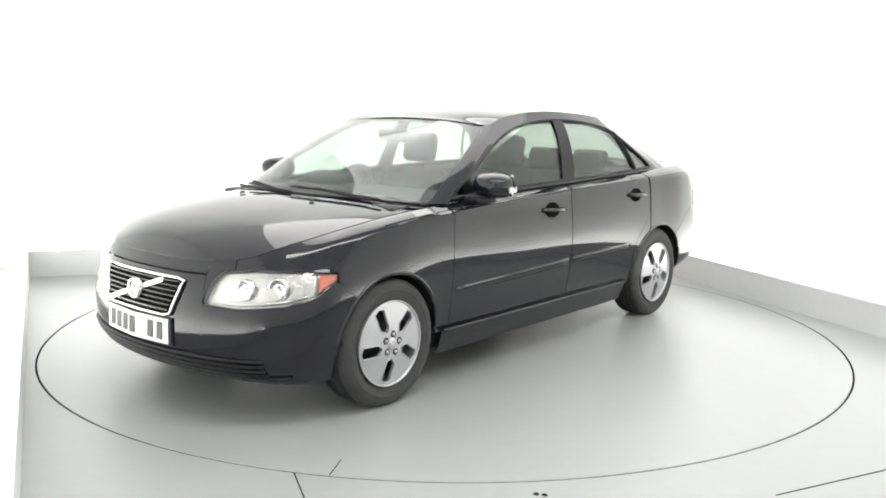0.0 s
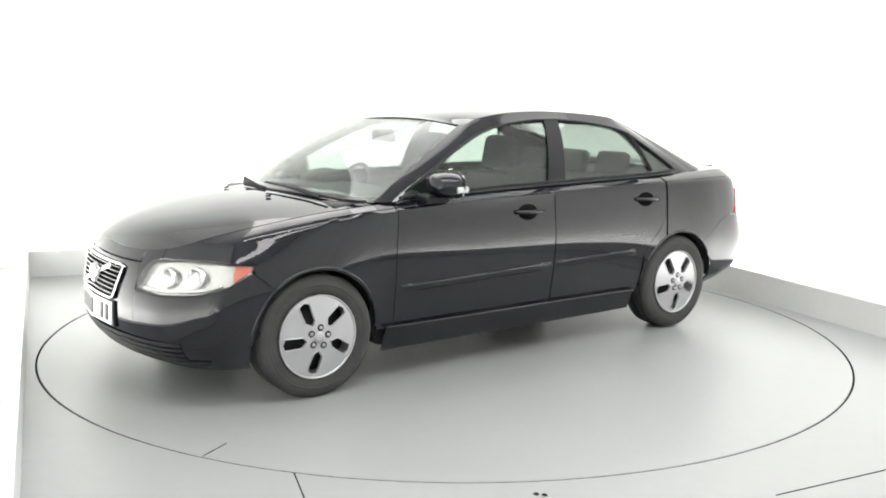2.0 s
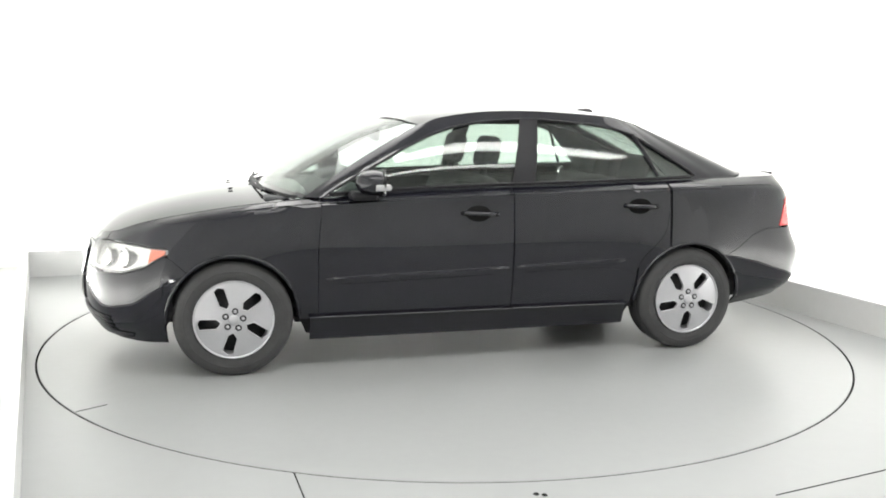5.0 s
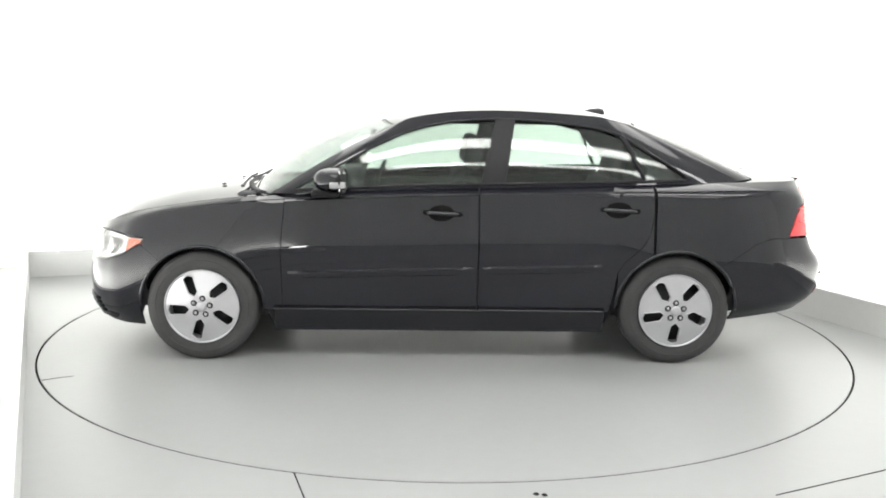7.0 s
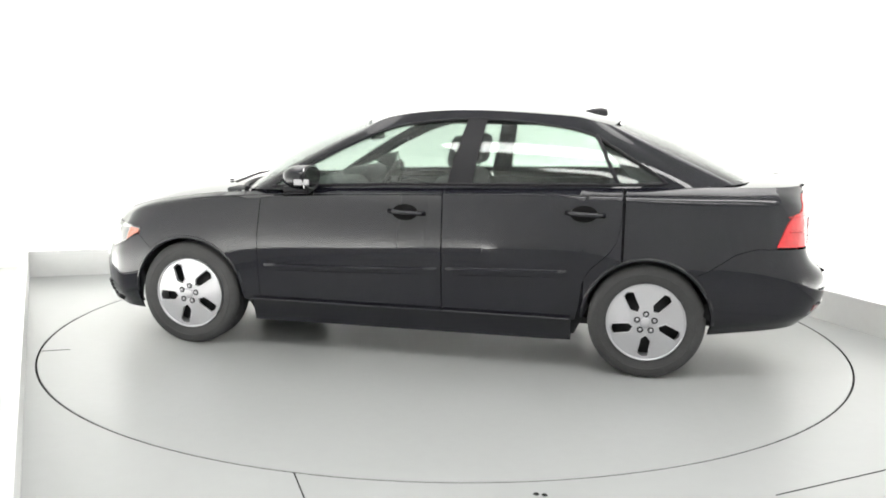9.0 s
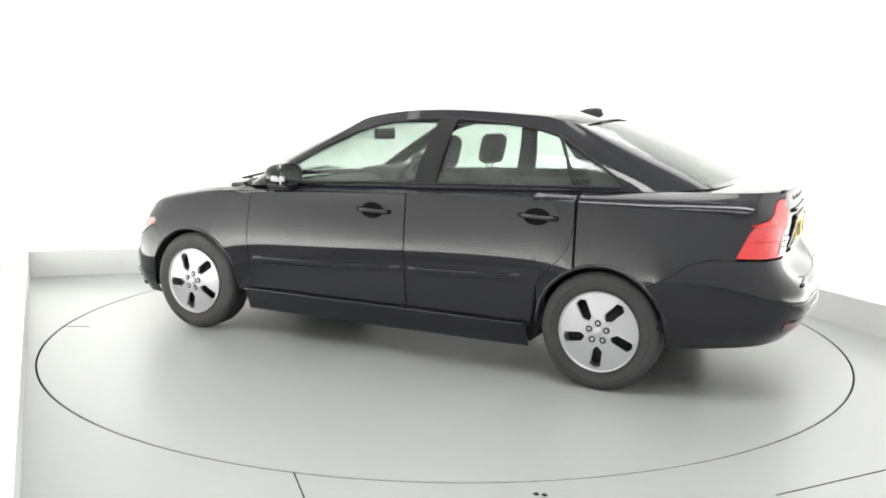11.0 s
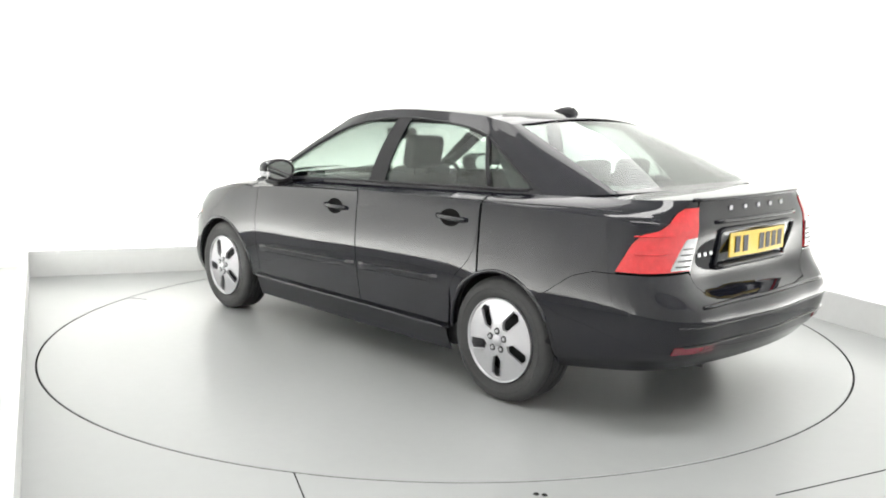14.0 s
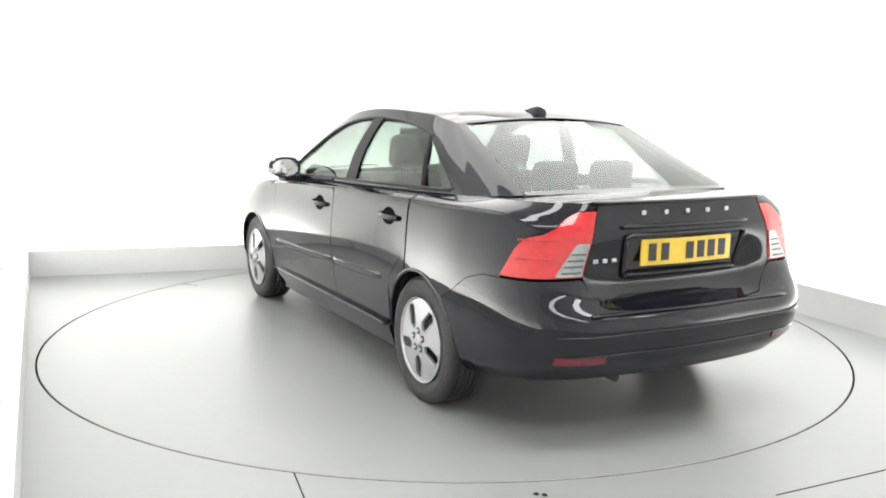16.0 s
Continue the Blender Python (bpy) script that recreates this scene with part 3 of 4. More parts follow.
def build_cabin(car):
    c = lambda k: (lambda u: np.full_like(u, float(k)))
    us = np.linspace(0, 1.93, 24)
    g = cabin_grid(us, c(.03), c(2.93), 20)
    ws = sheet("windscreen", [np.concatenate([mirrored(g)[:-1], g])], M_SCREEN, car, "clear windscreen", thick=0.004)
    us = np.linspace(9.12, 11, 24)
    g = cabin_grid(us, c(.06), c(2.90), 20)
    rw = sheet("rear_window", [np.concatenate([g, mirrored(g)[1:]])], M_REAR, car, "lightly tinted rear window", thick=0.004)
    panes = [ws, rw]
    # black borders of the front and rear glass
    us = np.linspace(0, 1.93, 24)
    g = cabin_grid(us, c(-.02), c(.10), 4)
    sheet("screen_border", [np.concatenate([mirrored(g)[:-1], g])], M_GLOSS, car, "black border of the windscreen", thick=0.003, lift=0.002)
    us = np.linspace(9.14, 11, 24)
    g = cabin_grid(us, c(-.02), c(.10), 4)
    sheet("rear_border", [np.concatenate([g, mirrored(g)[1:]])], M_GLOSS, car, "black border of the rear window", thick=0.003, lift=0.002)
    for side in (1, -1):
        pick = (lambda g: g) if side == 1 else mirrored
        # pillars and frames round the side windows
        bands = [cabin_grid(np.linspace(1.93, 2.38, 10), c(0), c(3), 16),
                 cabin_grid(np.linspace(4.73, 4.99, 10), c(0), c(3), 16),
                 cabin_grid(np.linspace(7.33, 9.12, 30), c(0), c(3), 18)]
        for a, b in ((2.38, 4.73), (4.99, 7.33)):
            us = np.linspace(a, b, 40)
            bands += [cabin_grid(us, c(0), win_lo, 4), cabin_grid(us, win_hi, c(3), 8)]
        sheet("side_frame", [pick(b) for b in bands], M_PAINT, car, thick=0.014)
        panes.append(sheet("front_side_window", [pick(cabin_grid(np.linspace(2.36, 4.75, 36), win_lo, win_hi))], M_GLASS, car, "tinted side window", thick=0.004, lift=-0.008))
        panes.append(sheet("rear_side_window", [pick(cabin_grid(np.linspace(4.97, 6.59, 50), lambda u: np.maximum(win_lo(u), slant(u)), win_hi))], M_GLASS, car, "tinted side window", thick=0.004, lift=-0.008))
        panes.append(sheet("quarter_light", [pick(cabin_grid(np.linspace(6.435, 7.33, 34), win_lo, lambda u: np.minimum(win_hi(u), slant(u))))], M_GLASS, car, "small fixed rear side window", thick=0.004, lift=-0.008))
        # trim inside the rear pillars
        sheet("pillar_trim", [pick(cabin_grid(np.linspace(6.75, 9.05, 16), c(.05), c(2.85), 8))], M_DASH, car, "dark trim inside the rear pillar", thick=0.008, lift=-0.045)
        # black seals
        def tube(name, pts, r, material):
            path = [(p[0], p[1] * side, p[2]) for p in pts]
            part(name, sweep_bm(path, r, 6), material, car, smooth=True)
        tube("window_seal", [CABIN.at(u, win_lo(u) - .02) + np.array([0, .003, 0]) for u in np.linspace(2.36, 7.2, 50)], 0.008, M_TRIM)
        tube("window_seal", [CABIN.at(u, win_hi(u)) for u in np.linspace(2.36, 6.55, 40)], 0.007, M_TRIM)
        tube("window_divider", [CABIN.at(u, slant(u)) for u in np.linspace(6.435, 6.59, 16)], 0.011, M_TRIM)
        loop = [CABIN.at(u, win_hi(u)) for u in np.linspace(6.59, 7.33, 18)] + [CABIN.at(u, win_lo(u)) for u in np.linspace(7.33, 6.45, 16)]
        tube("quarter_seal", loop, 0.007, M_TRIM)
        us = np.linspace(4.715, 5.005, 10)
        sheet("pillar_cover", [pick(cabin_grid(us, win_lo, win_hi, 14))], M_TRIM, car, "black cover of the middle pillar", thick=0.003, lift=0.004)


def build_car():
    car = new("car")
    tagged(car, "black four-door saloon car with silver wheel covers standing on the turntable", "car")
    build_body(car)
    build_lids(car)
    build_cabin(car)
    build_underside(car)
    build_inside(car)
    build_wheels(car)
    build_front(car)
    build_rear(car)
    build_fittings(car)
    nest(car)
    return car


def build_underside(car):
    part("floor_pan", box_bm(0, 0, .275, 3.5, 1.16, .07, .02), M_SHELL, car, "dark underbody")
    part("floor_pan", box_bm(0, 0, .215, 1.86, 1.54, .07, .02), M_SHELL, car, "dark underbody")
    for c in (ARCH_F, ARCH_R):
        for s in (1, -1):
            n = 24
            verts, faces = [], []
            for k in range(n + 1):
                w = radians(2 + 176 * k / n)
                x, z = c + 0.352 * math.cos(w), HUB + 0.352 * math.sin(w)
                verts += [(x, s * .55, z), (x, s * .845, z)]
            for k in range(n):
                faces.append((2 * k, 2 * k + 1, 2 * k + 3, 2 * k + 2))
            verts.append((c, s * .55, HUB))
            for k in range(n):
                faces.append((2 * k, 2 * k + 2, len(verts) - 1))
            part("wheel_well", bm_from(verts, faces), M_SHELL, car, "dark wheel well")


def build_inside(car):
    def seat(x, y, w=.50, base=.36):
        part("seat_cushion", box_bm(0, 0, 0, .50, w, .17, .06, pose(x + .12, y, base, 0, -6, 0), 3), M_SEAT, car, smooth=True)
        part("seat_back", box_bm(0, 0, 0, .14, w, .62, .055, pose(x - .20, y, base + .36, 0, -18, 0), 3), M_SEAT, car, smooth=True)
        part("headrest", box_bm(0, 0, 0, .10, .27, .20, .045, pose(x - .325, y, base + .795, 0, -12, 0), 3), M_SEAT, car, smooth=True)
        for d in (-.05, .05):
            part("headrest_post", sweep_bm([(x - .29, y + d, base + .62), (x - .32, y + d, base + .74)], .006, 6), M_TRIM, car)
    for y in (-.36, .36):
        seat(.12, y)
    part("rear_bench", box_bm(0, 0, 0, .50, 1.24, .18, .06, pose(-.72, 0, .38, 0, -4, 0), 3), M_SEAT, car, smooth=True)
    part("rear_backrest", box_bm(0, 0, 0, .14, 1.24, .60, .055, pose(-1.04, 0, .70, 0, -22, 0), 3), M_SEAT, car, smooth=True)
    for y in (-.38, 0, .38):
        part("headrest", box_bm(0, 0, 0, .09, .27, .17, .04, pose(-1.18, y, 1.06, 0, -14, 0), 3), M_SEAT, car, smooth=True)
    part("parcel_shelf", box_bm(-1.50, 0, .985, .62, 1.24, .03, .01), M_DASH, car)
    part("dashboard", box_bm(0, 0, 0, .52, 1.42, .26, .09, pose(.78, 0, .82, 0, 6, 0), 4), M_DASH, car, smooth=True)
    part("dashboard_top", box_bm(0, 0, 0, .40, 1.40, .05, .02, pose(.95, 0, .905, 0, 0, 0), 3), M_DASH, car, smooth=True)
    part("instrument_hood", box_bm(0, 0, 0, .24, .40, .12, .05, pose(.62, -.36, .955, 0, 8, 0), 3), M_DASH, car, smooth=True)
    # steering wheel on the right-hand side
    m = pose(.44, -.36, .88, 0, 66, 0)
    ring = [m @ Vector((.185 * math.cos(k * math.pi / 18), .185 * math.sin(k * math.pi / 18), 0)) for k in range(37)]
    part("steering_wheel", sweep_bm(ring, .015, 8), M_TRIM, car, smooth=True)
    part("steering_hub", box_bm(0, 0, 0, .12, .16, .05, .02, m), M_TRIM, car)
    for a in (0, 125, 235):
        part("steering_spoke", sweep_bm([m @ Vector((0, 0, 0)), m @ Vector((.18 * math.cos(radians(a)), .18 * math.sin(radians(a)), 0))], .014, 6), M_TRIM, car)
    part("inner_mirror", box_bm(.42, 0, 1.245, .03, .25, .075, .015), M_TRIM, car, "inner rear-view mirror")
    part("centre_console", box_bm(.25, 0, .42, .9, .2, .3, .04), M_DASH, car)
    for s in (1, -1):
        for x0, x1 in ((.86, -.2), (-.24, -1.0)):
            us = us_for(x0, x1, 12)
            g = ring_grid(us, lambda u, x: np.full_like(u, .34), lambda u, x: top_z(u) - .01, 8)
            sheet("door_card", [g if s == 1 else mirrored(g)], M_DASH, car, thick=0.01, lift=-0.07)
    part("headlining", box_bm(-.40, 0, 1.335, 1.15, 1.06, .02, .008), M_DASH, car)
    part("cabin_floor", box_bm(-.1, 0, .27, 2.2, 1.5, .04, .01), M_SHELL, car)
    part("boot_floor", box_bm(-1.62, 0, .62, .9, 1.2, .6, .05), M_SHELL, car)
    part("engine_bay", box_bm(1.45, 0, .56, 0.9, 1.0, .44, .08), M_SHELL, car)


def disc_with_slots(base_deg):
    """The wheel cover: a domed disc with five slanted slots cut through it."""
    bm = bmesh.new()
    edges = []

    def loop(pts):
        vs = [bm.verts.new((p[0], 0, p[1])) for p in pts]
        for a, b in zip(vs, vs[1:] + vs[:1]):
            edges.append(bm.edges.new((a, b)))
    loop([(.201 * math.cos(k * math.pi / 36), .201 * math.sin(k * math.pi / 36)) for k in range(72)])
    for k in range(5):
        loop(slot_pts(base_deg + 72 * k, 0))
    bmesh.ops.triangle_fill(bm, use_beauty=True, use_dissolve=False, edges=edges)
    for v in bm.verts:
        r = math.hypot(v.co.x, v.co.z)
        v.co.y = 0.018 * (1 - (r / .201) ** 2)
    ext = bmesh.ops.extrude_face_region(bm, geom=bm.faces[:])
    bmesh.ops.translate(bm, vec=(0, -.012, 0), verts=[e for e in ext["geom"] if isinstance(e, bmesh.types.BMVert)])
    return bm


def slot_pts(deg, grow):
    a = radians(deg)
    out = []
    for r, w in ((.070 - grow, -.004), (.084, .019 + grow), (.168 + grow, .036 + grow), (.186 + grow, .012), (.180, -.016 - grow), (.098, -.027 - grow)):
        out.append((r * math.cos(a) - w * math.sin(a), r * math.sin(a) + w * math.cos(a)))
    return out


def build_wheels(car):
    tyre_prof = [(.203, .070), (.209, .088), (.232, .098), (.268, .100), (.290, .094), (.302, .082), (.307, .068)]
    for g0 in (.045, .015, -.015, -.045):
        tyre_prof += [(.307, g0 + .008), (.298, g0 + .006), (.298, g0 - .002), (.307, g0 - .004)]
    tyre_prof += [(.307, -.068), (.302, -.082), (.290, -.094), (.268, -.100), (.232, -.098), (.209, -.088), (.203, -.070)]
    tyre = mesh_of("tyre", *lathe(tyre_prof, 72), M_RUBBER)
    tyre.set_sharp_from_angle(angle=radians(40))
    band = mesh_of("tyre_ridge", *lathe([(.252, .0985), (.254, .1015), (.258, .1015), (.260, .0985)], 72), M_RUBBER)
    barrel = mesh_of("rim", *lathe([(.204, .095), (.208, .100), (.204, .101), (.199, .092), (.188, .060), (.184, -.05), (.198, -.09)], 72), M_ALLOY)
    brake = mesh_of("brake_disc", *lathe([(.01, .040), (.15, .040), (.15, .02), (.19, .015), (.19, 0)], 48), M_BARREL)
    cap = mesh_of("centre_cap", *lathe([(.0005, .118), (.020, .117), (.028, .112), (.030, .100)], 32), M_ALLOY)
    bolt = mesh_of("wheel_bolt", *lathe([(.0005, .006), (.007, .006), (.009, .0), (.009, -.012)], 12), M_ALLOY)
    dish = mesh_of("bolt_recess", *lathe([(.0005, .003), (.012, .003), (.0155, .0045), (.018, .0)], 16), M_BARREL)
    for x, base in ((ARCH_F, 262), (ARCH_R, 270)):
        for s in (1, -1):
            wheel = new("wheel")
            wheel.parent = car
            wheel["label"] = "wheel with a silver five-slot cover"
            wheel.matrix_local = pose(x, s * .765, HUB, 0, 0, 0 if s == 1 else 180)
            for nm, me in (("tyre", tyre), ("tyre_ridge", band), ("rim", barrel), ("brake_disc", brake), ("centre_cap", cap)):
                put(nm, me, wheel)
            key = base if s == 1 else -base
            bm = disc_with_slots(180 - key)
            bmesh.ops.translate(bm, vec=(0, .092, 0), verts=bm.verts)
            part("wheel_cover", bm, M_ALLOY, wheel, "silver wheel cover with five slots")
            for k in range(5):
                a = radians(180 - key + 36 + 72 * k)
                for nm, me, y in (("bolt_recess", dish, .1065), ("wheel_bolt", bolt, .109)):
                    b = put(nm, me, wheel)
                    b.location = (.047 * math.cos(a), y, .047 * math.sin(a))
                # bright edge round each slot
                pts = slot_pts(180 - key + 72 * k, .004)
                path = [(p[0], .093 + .018 * (1 - (math.hypot(*p) / .201) ** 2), p[1]) for p in pts + pts[:1]]
                part("slot_edge", sweep_bm(path, .0035, 6), M_ALLOY, wheel)


SLICES = {}


def slice_at(z, u0, u1):
    """The body's outline at a height, as rows of y and x."""
    key = (round(float(z), 4), u0)
    if key not in SLICES:
        p = RING.uz(np.linspace(u0, u1, 90), key[0])
        p = p[np.argsort(p[:, 1])]
        SLICES[key] = (p[:, 1], p[:, 0])
    return SLICES[key]


def on_front(y, z, lift=0.0):
    """The point of the nose at that y and z."""
    return Vector((float(np.interp(abs(y), *slice_at(z, 0.0, 3.4))) + lift, y, z))


def on_rear(y, z, lift=0.0):
    return Vector((float(np.interp(abs(y), *slice_at(z, 11.8, 15.0))) - lift, y, z))


def patch(name, place, ys, zs, material, car, label="", lift=0.004, thick=0.008):
    """A patch on the nose or tail; ys and zs give its left and right edge by height."""
    g = np.array([[place(y0 + (y1 - y0) * k, z, lift) for k in np.linspace(0, 1, 13)] for (y0, y1), z in zip(ys, zs)])
    return sheet(name, [g], material, car, label, thick=thick)


def bars(name, place, y0, y1, z0, z1, car, count, material=None, lift=0.012):
    """Plain upright bars in place of unreadable signs."""
    step = (y1 - y0) / count
    for k in range(count):
        y = y0 + step * (k + .5)
        if count == 7 and k == 4:
            continue
        p, q = place(y, z0, lift), place(y, z1, lift)
        mid = (p + q) / 2
        part(name, box_bm(0, 0, 0, .003, abs(step) * .62, (q - p).length, m=Matrix.Translation(mid) @ Matrix.Rotation(math.atan2(q.x - p.x, q.z - p.z), 4, "Y")), material or M_INK, car, "plain dark bar on the plate")


def build_front(car):
    # grille
    zs = np.linspace(.482, .640, 9)
    edge = lambda z: .255 + (z - .475) * .42
    patch("grille", on_front, [(-edge(z), edge(z)) for z in zs], zs, M_GAP, car, "black grille opening", 0.003)
    for z in np.linspace(.500, .630, 7):
        e = edge(z) - .012
        part("grille_slat", sweep_bm([on_front(y, z, .012) for y in np.linspace(-e, e, 15)], .006, 6), M_GLOSS, car)
    out = []
    e0, e1 = edge(.475), edge(.645)
    corner = [(-e1, .646), (e1, .646), (e0 + .005, .475), (-e0 - .005, .475)]
    for (ya, za), (yb, zb) in zip(corner, corner[1:] + corner[:1]):
        for k in np.linspace(.06, .94, 10):
            out.append(on_front(ya + (yb - ya) * k, za + (zb - za) * k, .010))
    out.append(out[0])
    part("grille_surround", sweep_bm(out, .0080, 10), M_CHROME, car, "chrome grille surround", True)
    a, b = (-.235, .490), (.20, .632)
    g = []
    for w in (-.011, .011):
        g.append([on_front(a[0] + (b[0] - a[0]) * k - w * .3, a[1] + (b[1] - a[1]) * k + w, .020) for k in np.linspace(0, 1, 13)])
    sheet("grille_bar", [np.array(g)], M_CHROME, car, "diagonal chrome bar across the grille", thick=0.008)
    c = on_front(0, .565, .024)
    turn = Matrix.Translation(c) @ Matrix.Rotation(radians(-90), 4, "Z")
    bm = bm_from(*lathe([(.032, .004), (.035, .012), (.043, .014), (.049, .009), (.051, -.012)], 40))
    bmesh.ops.transform(bm, matrix=turn, verts=bm.verts)
    part("grille_badge", bm, M_CHROME, car, "round chrome badge ring", True)
    bm = bm_from(*lathe([(.0005, .006), (.034, .006)], 40))
    bmesh.ops.transform(bm, matrix=turn, verts=bm.verts)
    part("badge_face", bm, M_GLOSS, car, "dark face of the badge")
    part("badge_bar", box_bm(0, 0, 0, .004, .066, .014, .001, Matrix.Translation(c + Vector((.009, 0, 0)))), M_CHROME, car)
    # number plate
    zs = np.linspace(.345, .458, 5)
    patch("number_plate_holder", on_front, [(-.275, .275)] * 5, np.linspace(.335, .464, 5), M_TRIM, car, "black plate holder", .012, .014)
    g = [[Vector((on_front(.10, .40, .026).x - abs(y) * .10 + (.40 - z) * .05, y, z)) for y in np.linspace(-.258, .258, 9)] for z in zs]
    sheet("number_plate", [np.array(g)], M_WHITE, car, "white front number plate with dark bars", thick=0.006)
    flat = lambda y, z, l: Vector((on_front(.10, .40, .026).x - abs(y) * .10 + (.40 - z) * .05 + .0015, y, z))
    bars("plate_bar", flat, -.235, .235, .362, .440, car, 7)
    # lower intake
    zs = np.linspace(.236, .318, 5)
    patch("lower_intake", on_front, [(-.70, .70)] * 5, zs, M_GAP, car, "dark lower air intake", .002)
    for z in (.243, .266, .289, .312):
        part("intake_slat", sweep_bm([on_front(y, z, .008) for y in np.linspace(-.70, .70, 33)], .007, 6), M_TRIM, car, smooth=True)
    part("front_lip", sweep_bm([on_front(y, .226, .004) for y in np.linspace(-.76, .76, 35)], .014, 8, .7), M_TRIM, car, "black front spoiler lip", True)
    # headlights
    for s in (1, -1):
        pick = (lambda g: g) if s == 1 else mirrored
        us = np.linspace(U_HL0 + .03, U_HL1, 40)
        lo, hi = (lambda u, x: lamp_lo(u) + .003), (lambda u, x: lamp_hi(u) - .001)
        sheet("headlight", [pick(ring_grid(us, lo, hi, 10))], M_REFLECT, car, "silver headlight housing", thick=.004, lift=-.034)
        lens = sheet("headlight_lens", [pick(ring_grid(us, lo, hi, 10))], M_LENS, car, "clear headlight lens", thick=.003, lift=.001)
        for u, z, r in ((2.05, .612, .047), (2.75, .622, .047)):
            p = RING.uz(u, z)
            bm = bm_from(*lathe([(.004, .0), (.018, .012), (.030, .004), (r - .008, .018), (r, .024), (r + .004, .0)], 32))
            tilt = -90 + (u - 1.6) * 16
            bmesh.ops.transform(bm, matrix=Matrix.Translation((p[0] - .034, (p[1] - .016) * s, z)) @ Matrix.Rotation(radians(tilt if s == 1 else -180 - tilt), 4, "Z"), verts=bm.verts)
            part("headlight_reflector", bm, M_CHROME, car, smooth=True)
        us = np.linspace(3.78, U_HL1 - .03, 12)
        sheet("side_indicator", [pick(ring_grid(us, lambda u, x: lamp_lo(u) + .008, lambda u, x: lamp_hi(u) - .008, 6))], M_AMBER, car, "amber indicator lens", thick=.003, lift=-.004)
        part("headlight_bezel", sweep_bm([pick(np.array([[RING.uz(u, lamp_lo(u) + .016) - np.array([.012, .006, 0])]]))[0, 0] for u in np.linspace(1.42, 3.5, 20)], .008, 6), M_CHROME, car, smooth=True)
        # black line below the lamp
        part("headlight_trim", sweep_bm([pick(np.array([[RING.uz(u, lamp_lo(u) - .002)]]))[0, 0] for u in np.linspace(1.35, 4.1, 24)], .005, 6), M_GLOSS, car)


def build_rear(car):
    for s in (1, -1):
        pick = (lambda g: g) if s == 1 else mirrored
        us = np.linspace(U_T0, U_T1, 44)
        lo, hi = (lambda u, x: np.full_like(u, .731)), (lambda u, x: np.maximum(tail_hi(u) - .001, .733))
        sheet("tail_light", [pick(ring_grid(us, lo, hi, 14))], M_RED, car, "red tail light lens", thick=.012, lift=.004)
        us = np.linspace(12.76, U_T1 - .03, 16)
        g = ring_grid(us, lambda u, x: np.full_like(u, .737), lambda u, x: ease(u, [(12.76, .742), (13.0, .868), (13.3, .872)]), 8)
        sheet("reversing_light", [pick(g)], M_CLEAR, car, "clear reversing light", thick=.004, lift=.009)
        for z in (.752, .777, .802, .827):
            us = np.linspace(12.86 + (z - .75) * 1.3, U_T1 - .05, 8)
            part("reversing_light_rib", sweep_bm([pick(np.array([[RING.uz(u, z) + np.array([-.008, .004, 0])]]))[0, 0] for u in us], .0035, 6), M_BARREL, car)
        for z in (.808, .882):
            us = np.linspace(11.95, 12.7, 10)
            part("tail_light_rib", sweep_bm([pick(np.array([[RING.uz(u, z) * 1.003]]))[0, 0] for u in us], .004, 6), M_RED, car)
        g = [[on_rear(y * s, z, .005) for y in np.linspace(.49, .70, 9)] for z in (.385, .402, .418)]
        sheet("rear_reflector", [np.array(g)], M_DEEP, car, "red reflector in the bumper", thick=.006)
    # plate recess, plate, grab strip
    zs = np.linspace(.715, .892, 5)
    patch("plate_recess", on_rear, [(-.315, .315), (-.325, .325), (-.335, .335), (-.335, .335), (-.33, .33)], zs, M_GLOSS, car, "black plate recess in the boot lid", .003)
    rim = []
    corner = [(.325, .712), (.345, .893), (-.345, .893), (-.325, .712)]
    for (ya, za), (yb, zb) in zip(corner, corner[1:] + corner[:1]):
        rim += [on_rear(ya + (yb - ya) * k, za + (zb - za) * k, .006) for k in np.linspace(.04, .96, 9)]
    part("recess_rim", sweep_bm(rim + rim[:1], .011, 8), M_PAINT, car, smooth=True)
    part("recess_ledge", sweep_bm([on_rear(y, .722, .014) for y in np.linspace(-.31, .31, 17)], .015, 8, .8), M_PAINT, car, smooth=True)
    x0 = on_rear(0, .90).x - .015
    flat = lambda y, z, l: Vector((x0 - l + abs(y) * .06, y, z))
    g = [[flat(y, z, 0) for y in np.linspace(-.26, .26, 9)] for z in np.linspace(.762, .873, 4)]
    sheet("number_plate", [np.array(g)], M_YELLOW, car, "yellow rear number plate with dark bars", thick=.006)
    bars("plate_bar", flat, -.235, .235, .781, .855, car, 7, lift=.002)
    part("boot_grip", sweep_bm([on_rear(y, .930, .008) for y in np.linspace(-.36, .36, 17)], .010, 8), M_PAINT, car, smooth=True)
    # small bright marks in place of lettering
    for y in (.24, .12, 0, -.12, -.24):
        part("boot_mark", box_bm(0, 0, 0, .006, .026, .020, .004, Matrix.Translation(on_rear(y, .985, .004))), M_ALLOY, car, "small plain silver mark")
    for y in (.485, .435, .385):
        part("boot_mark", box_bm(0, 0, 0, .005, .026, .018, .003, Matrix.Translation(on_rear(y, .792, .004))), M_ALLOY, car, "small plain silver mark")
    # boot lip and bumper lines
    part("boot_spoiler", sweep_bm([on_rear(y, 1.030, .004) for y in np.linspace(-.49, .49, 27)], .011, 8, .7), M_PAINT, car, smooth=True)
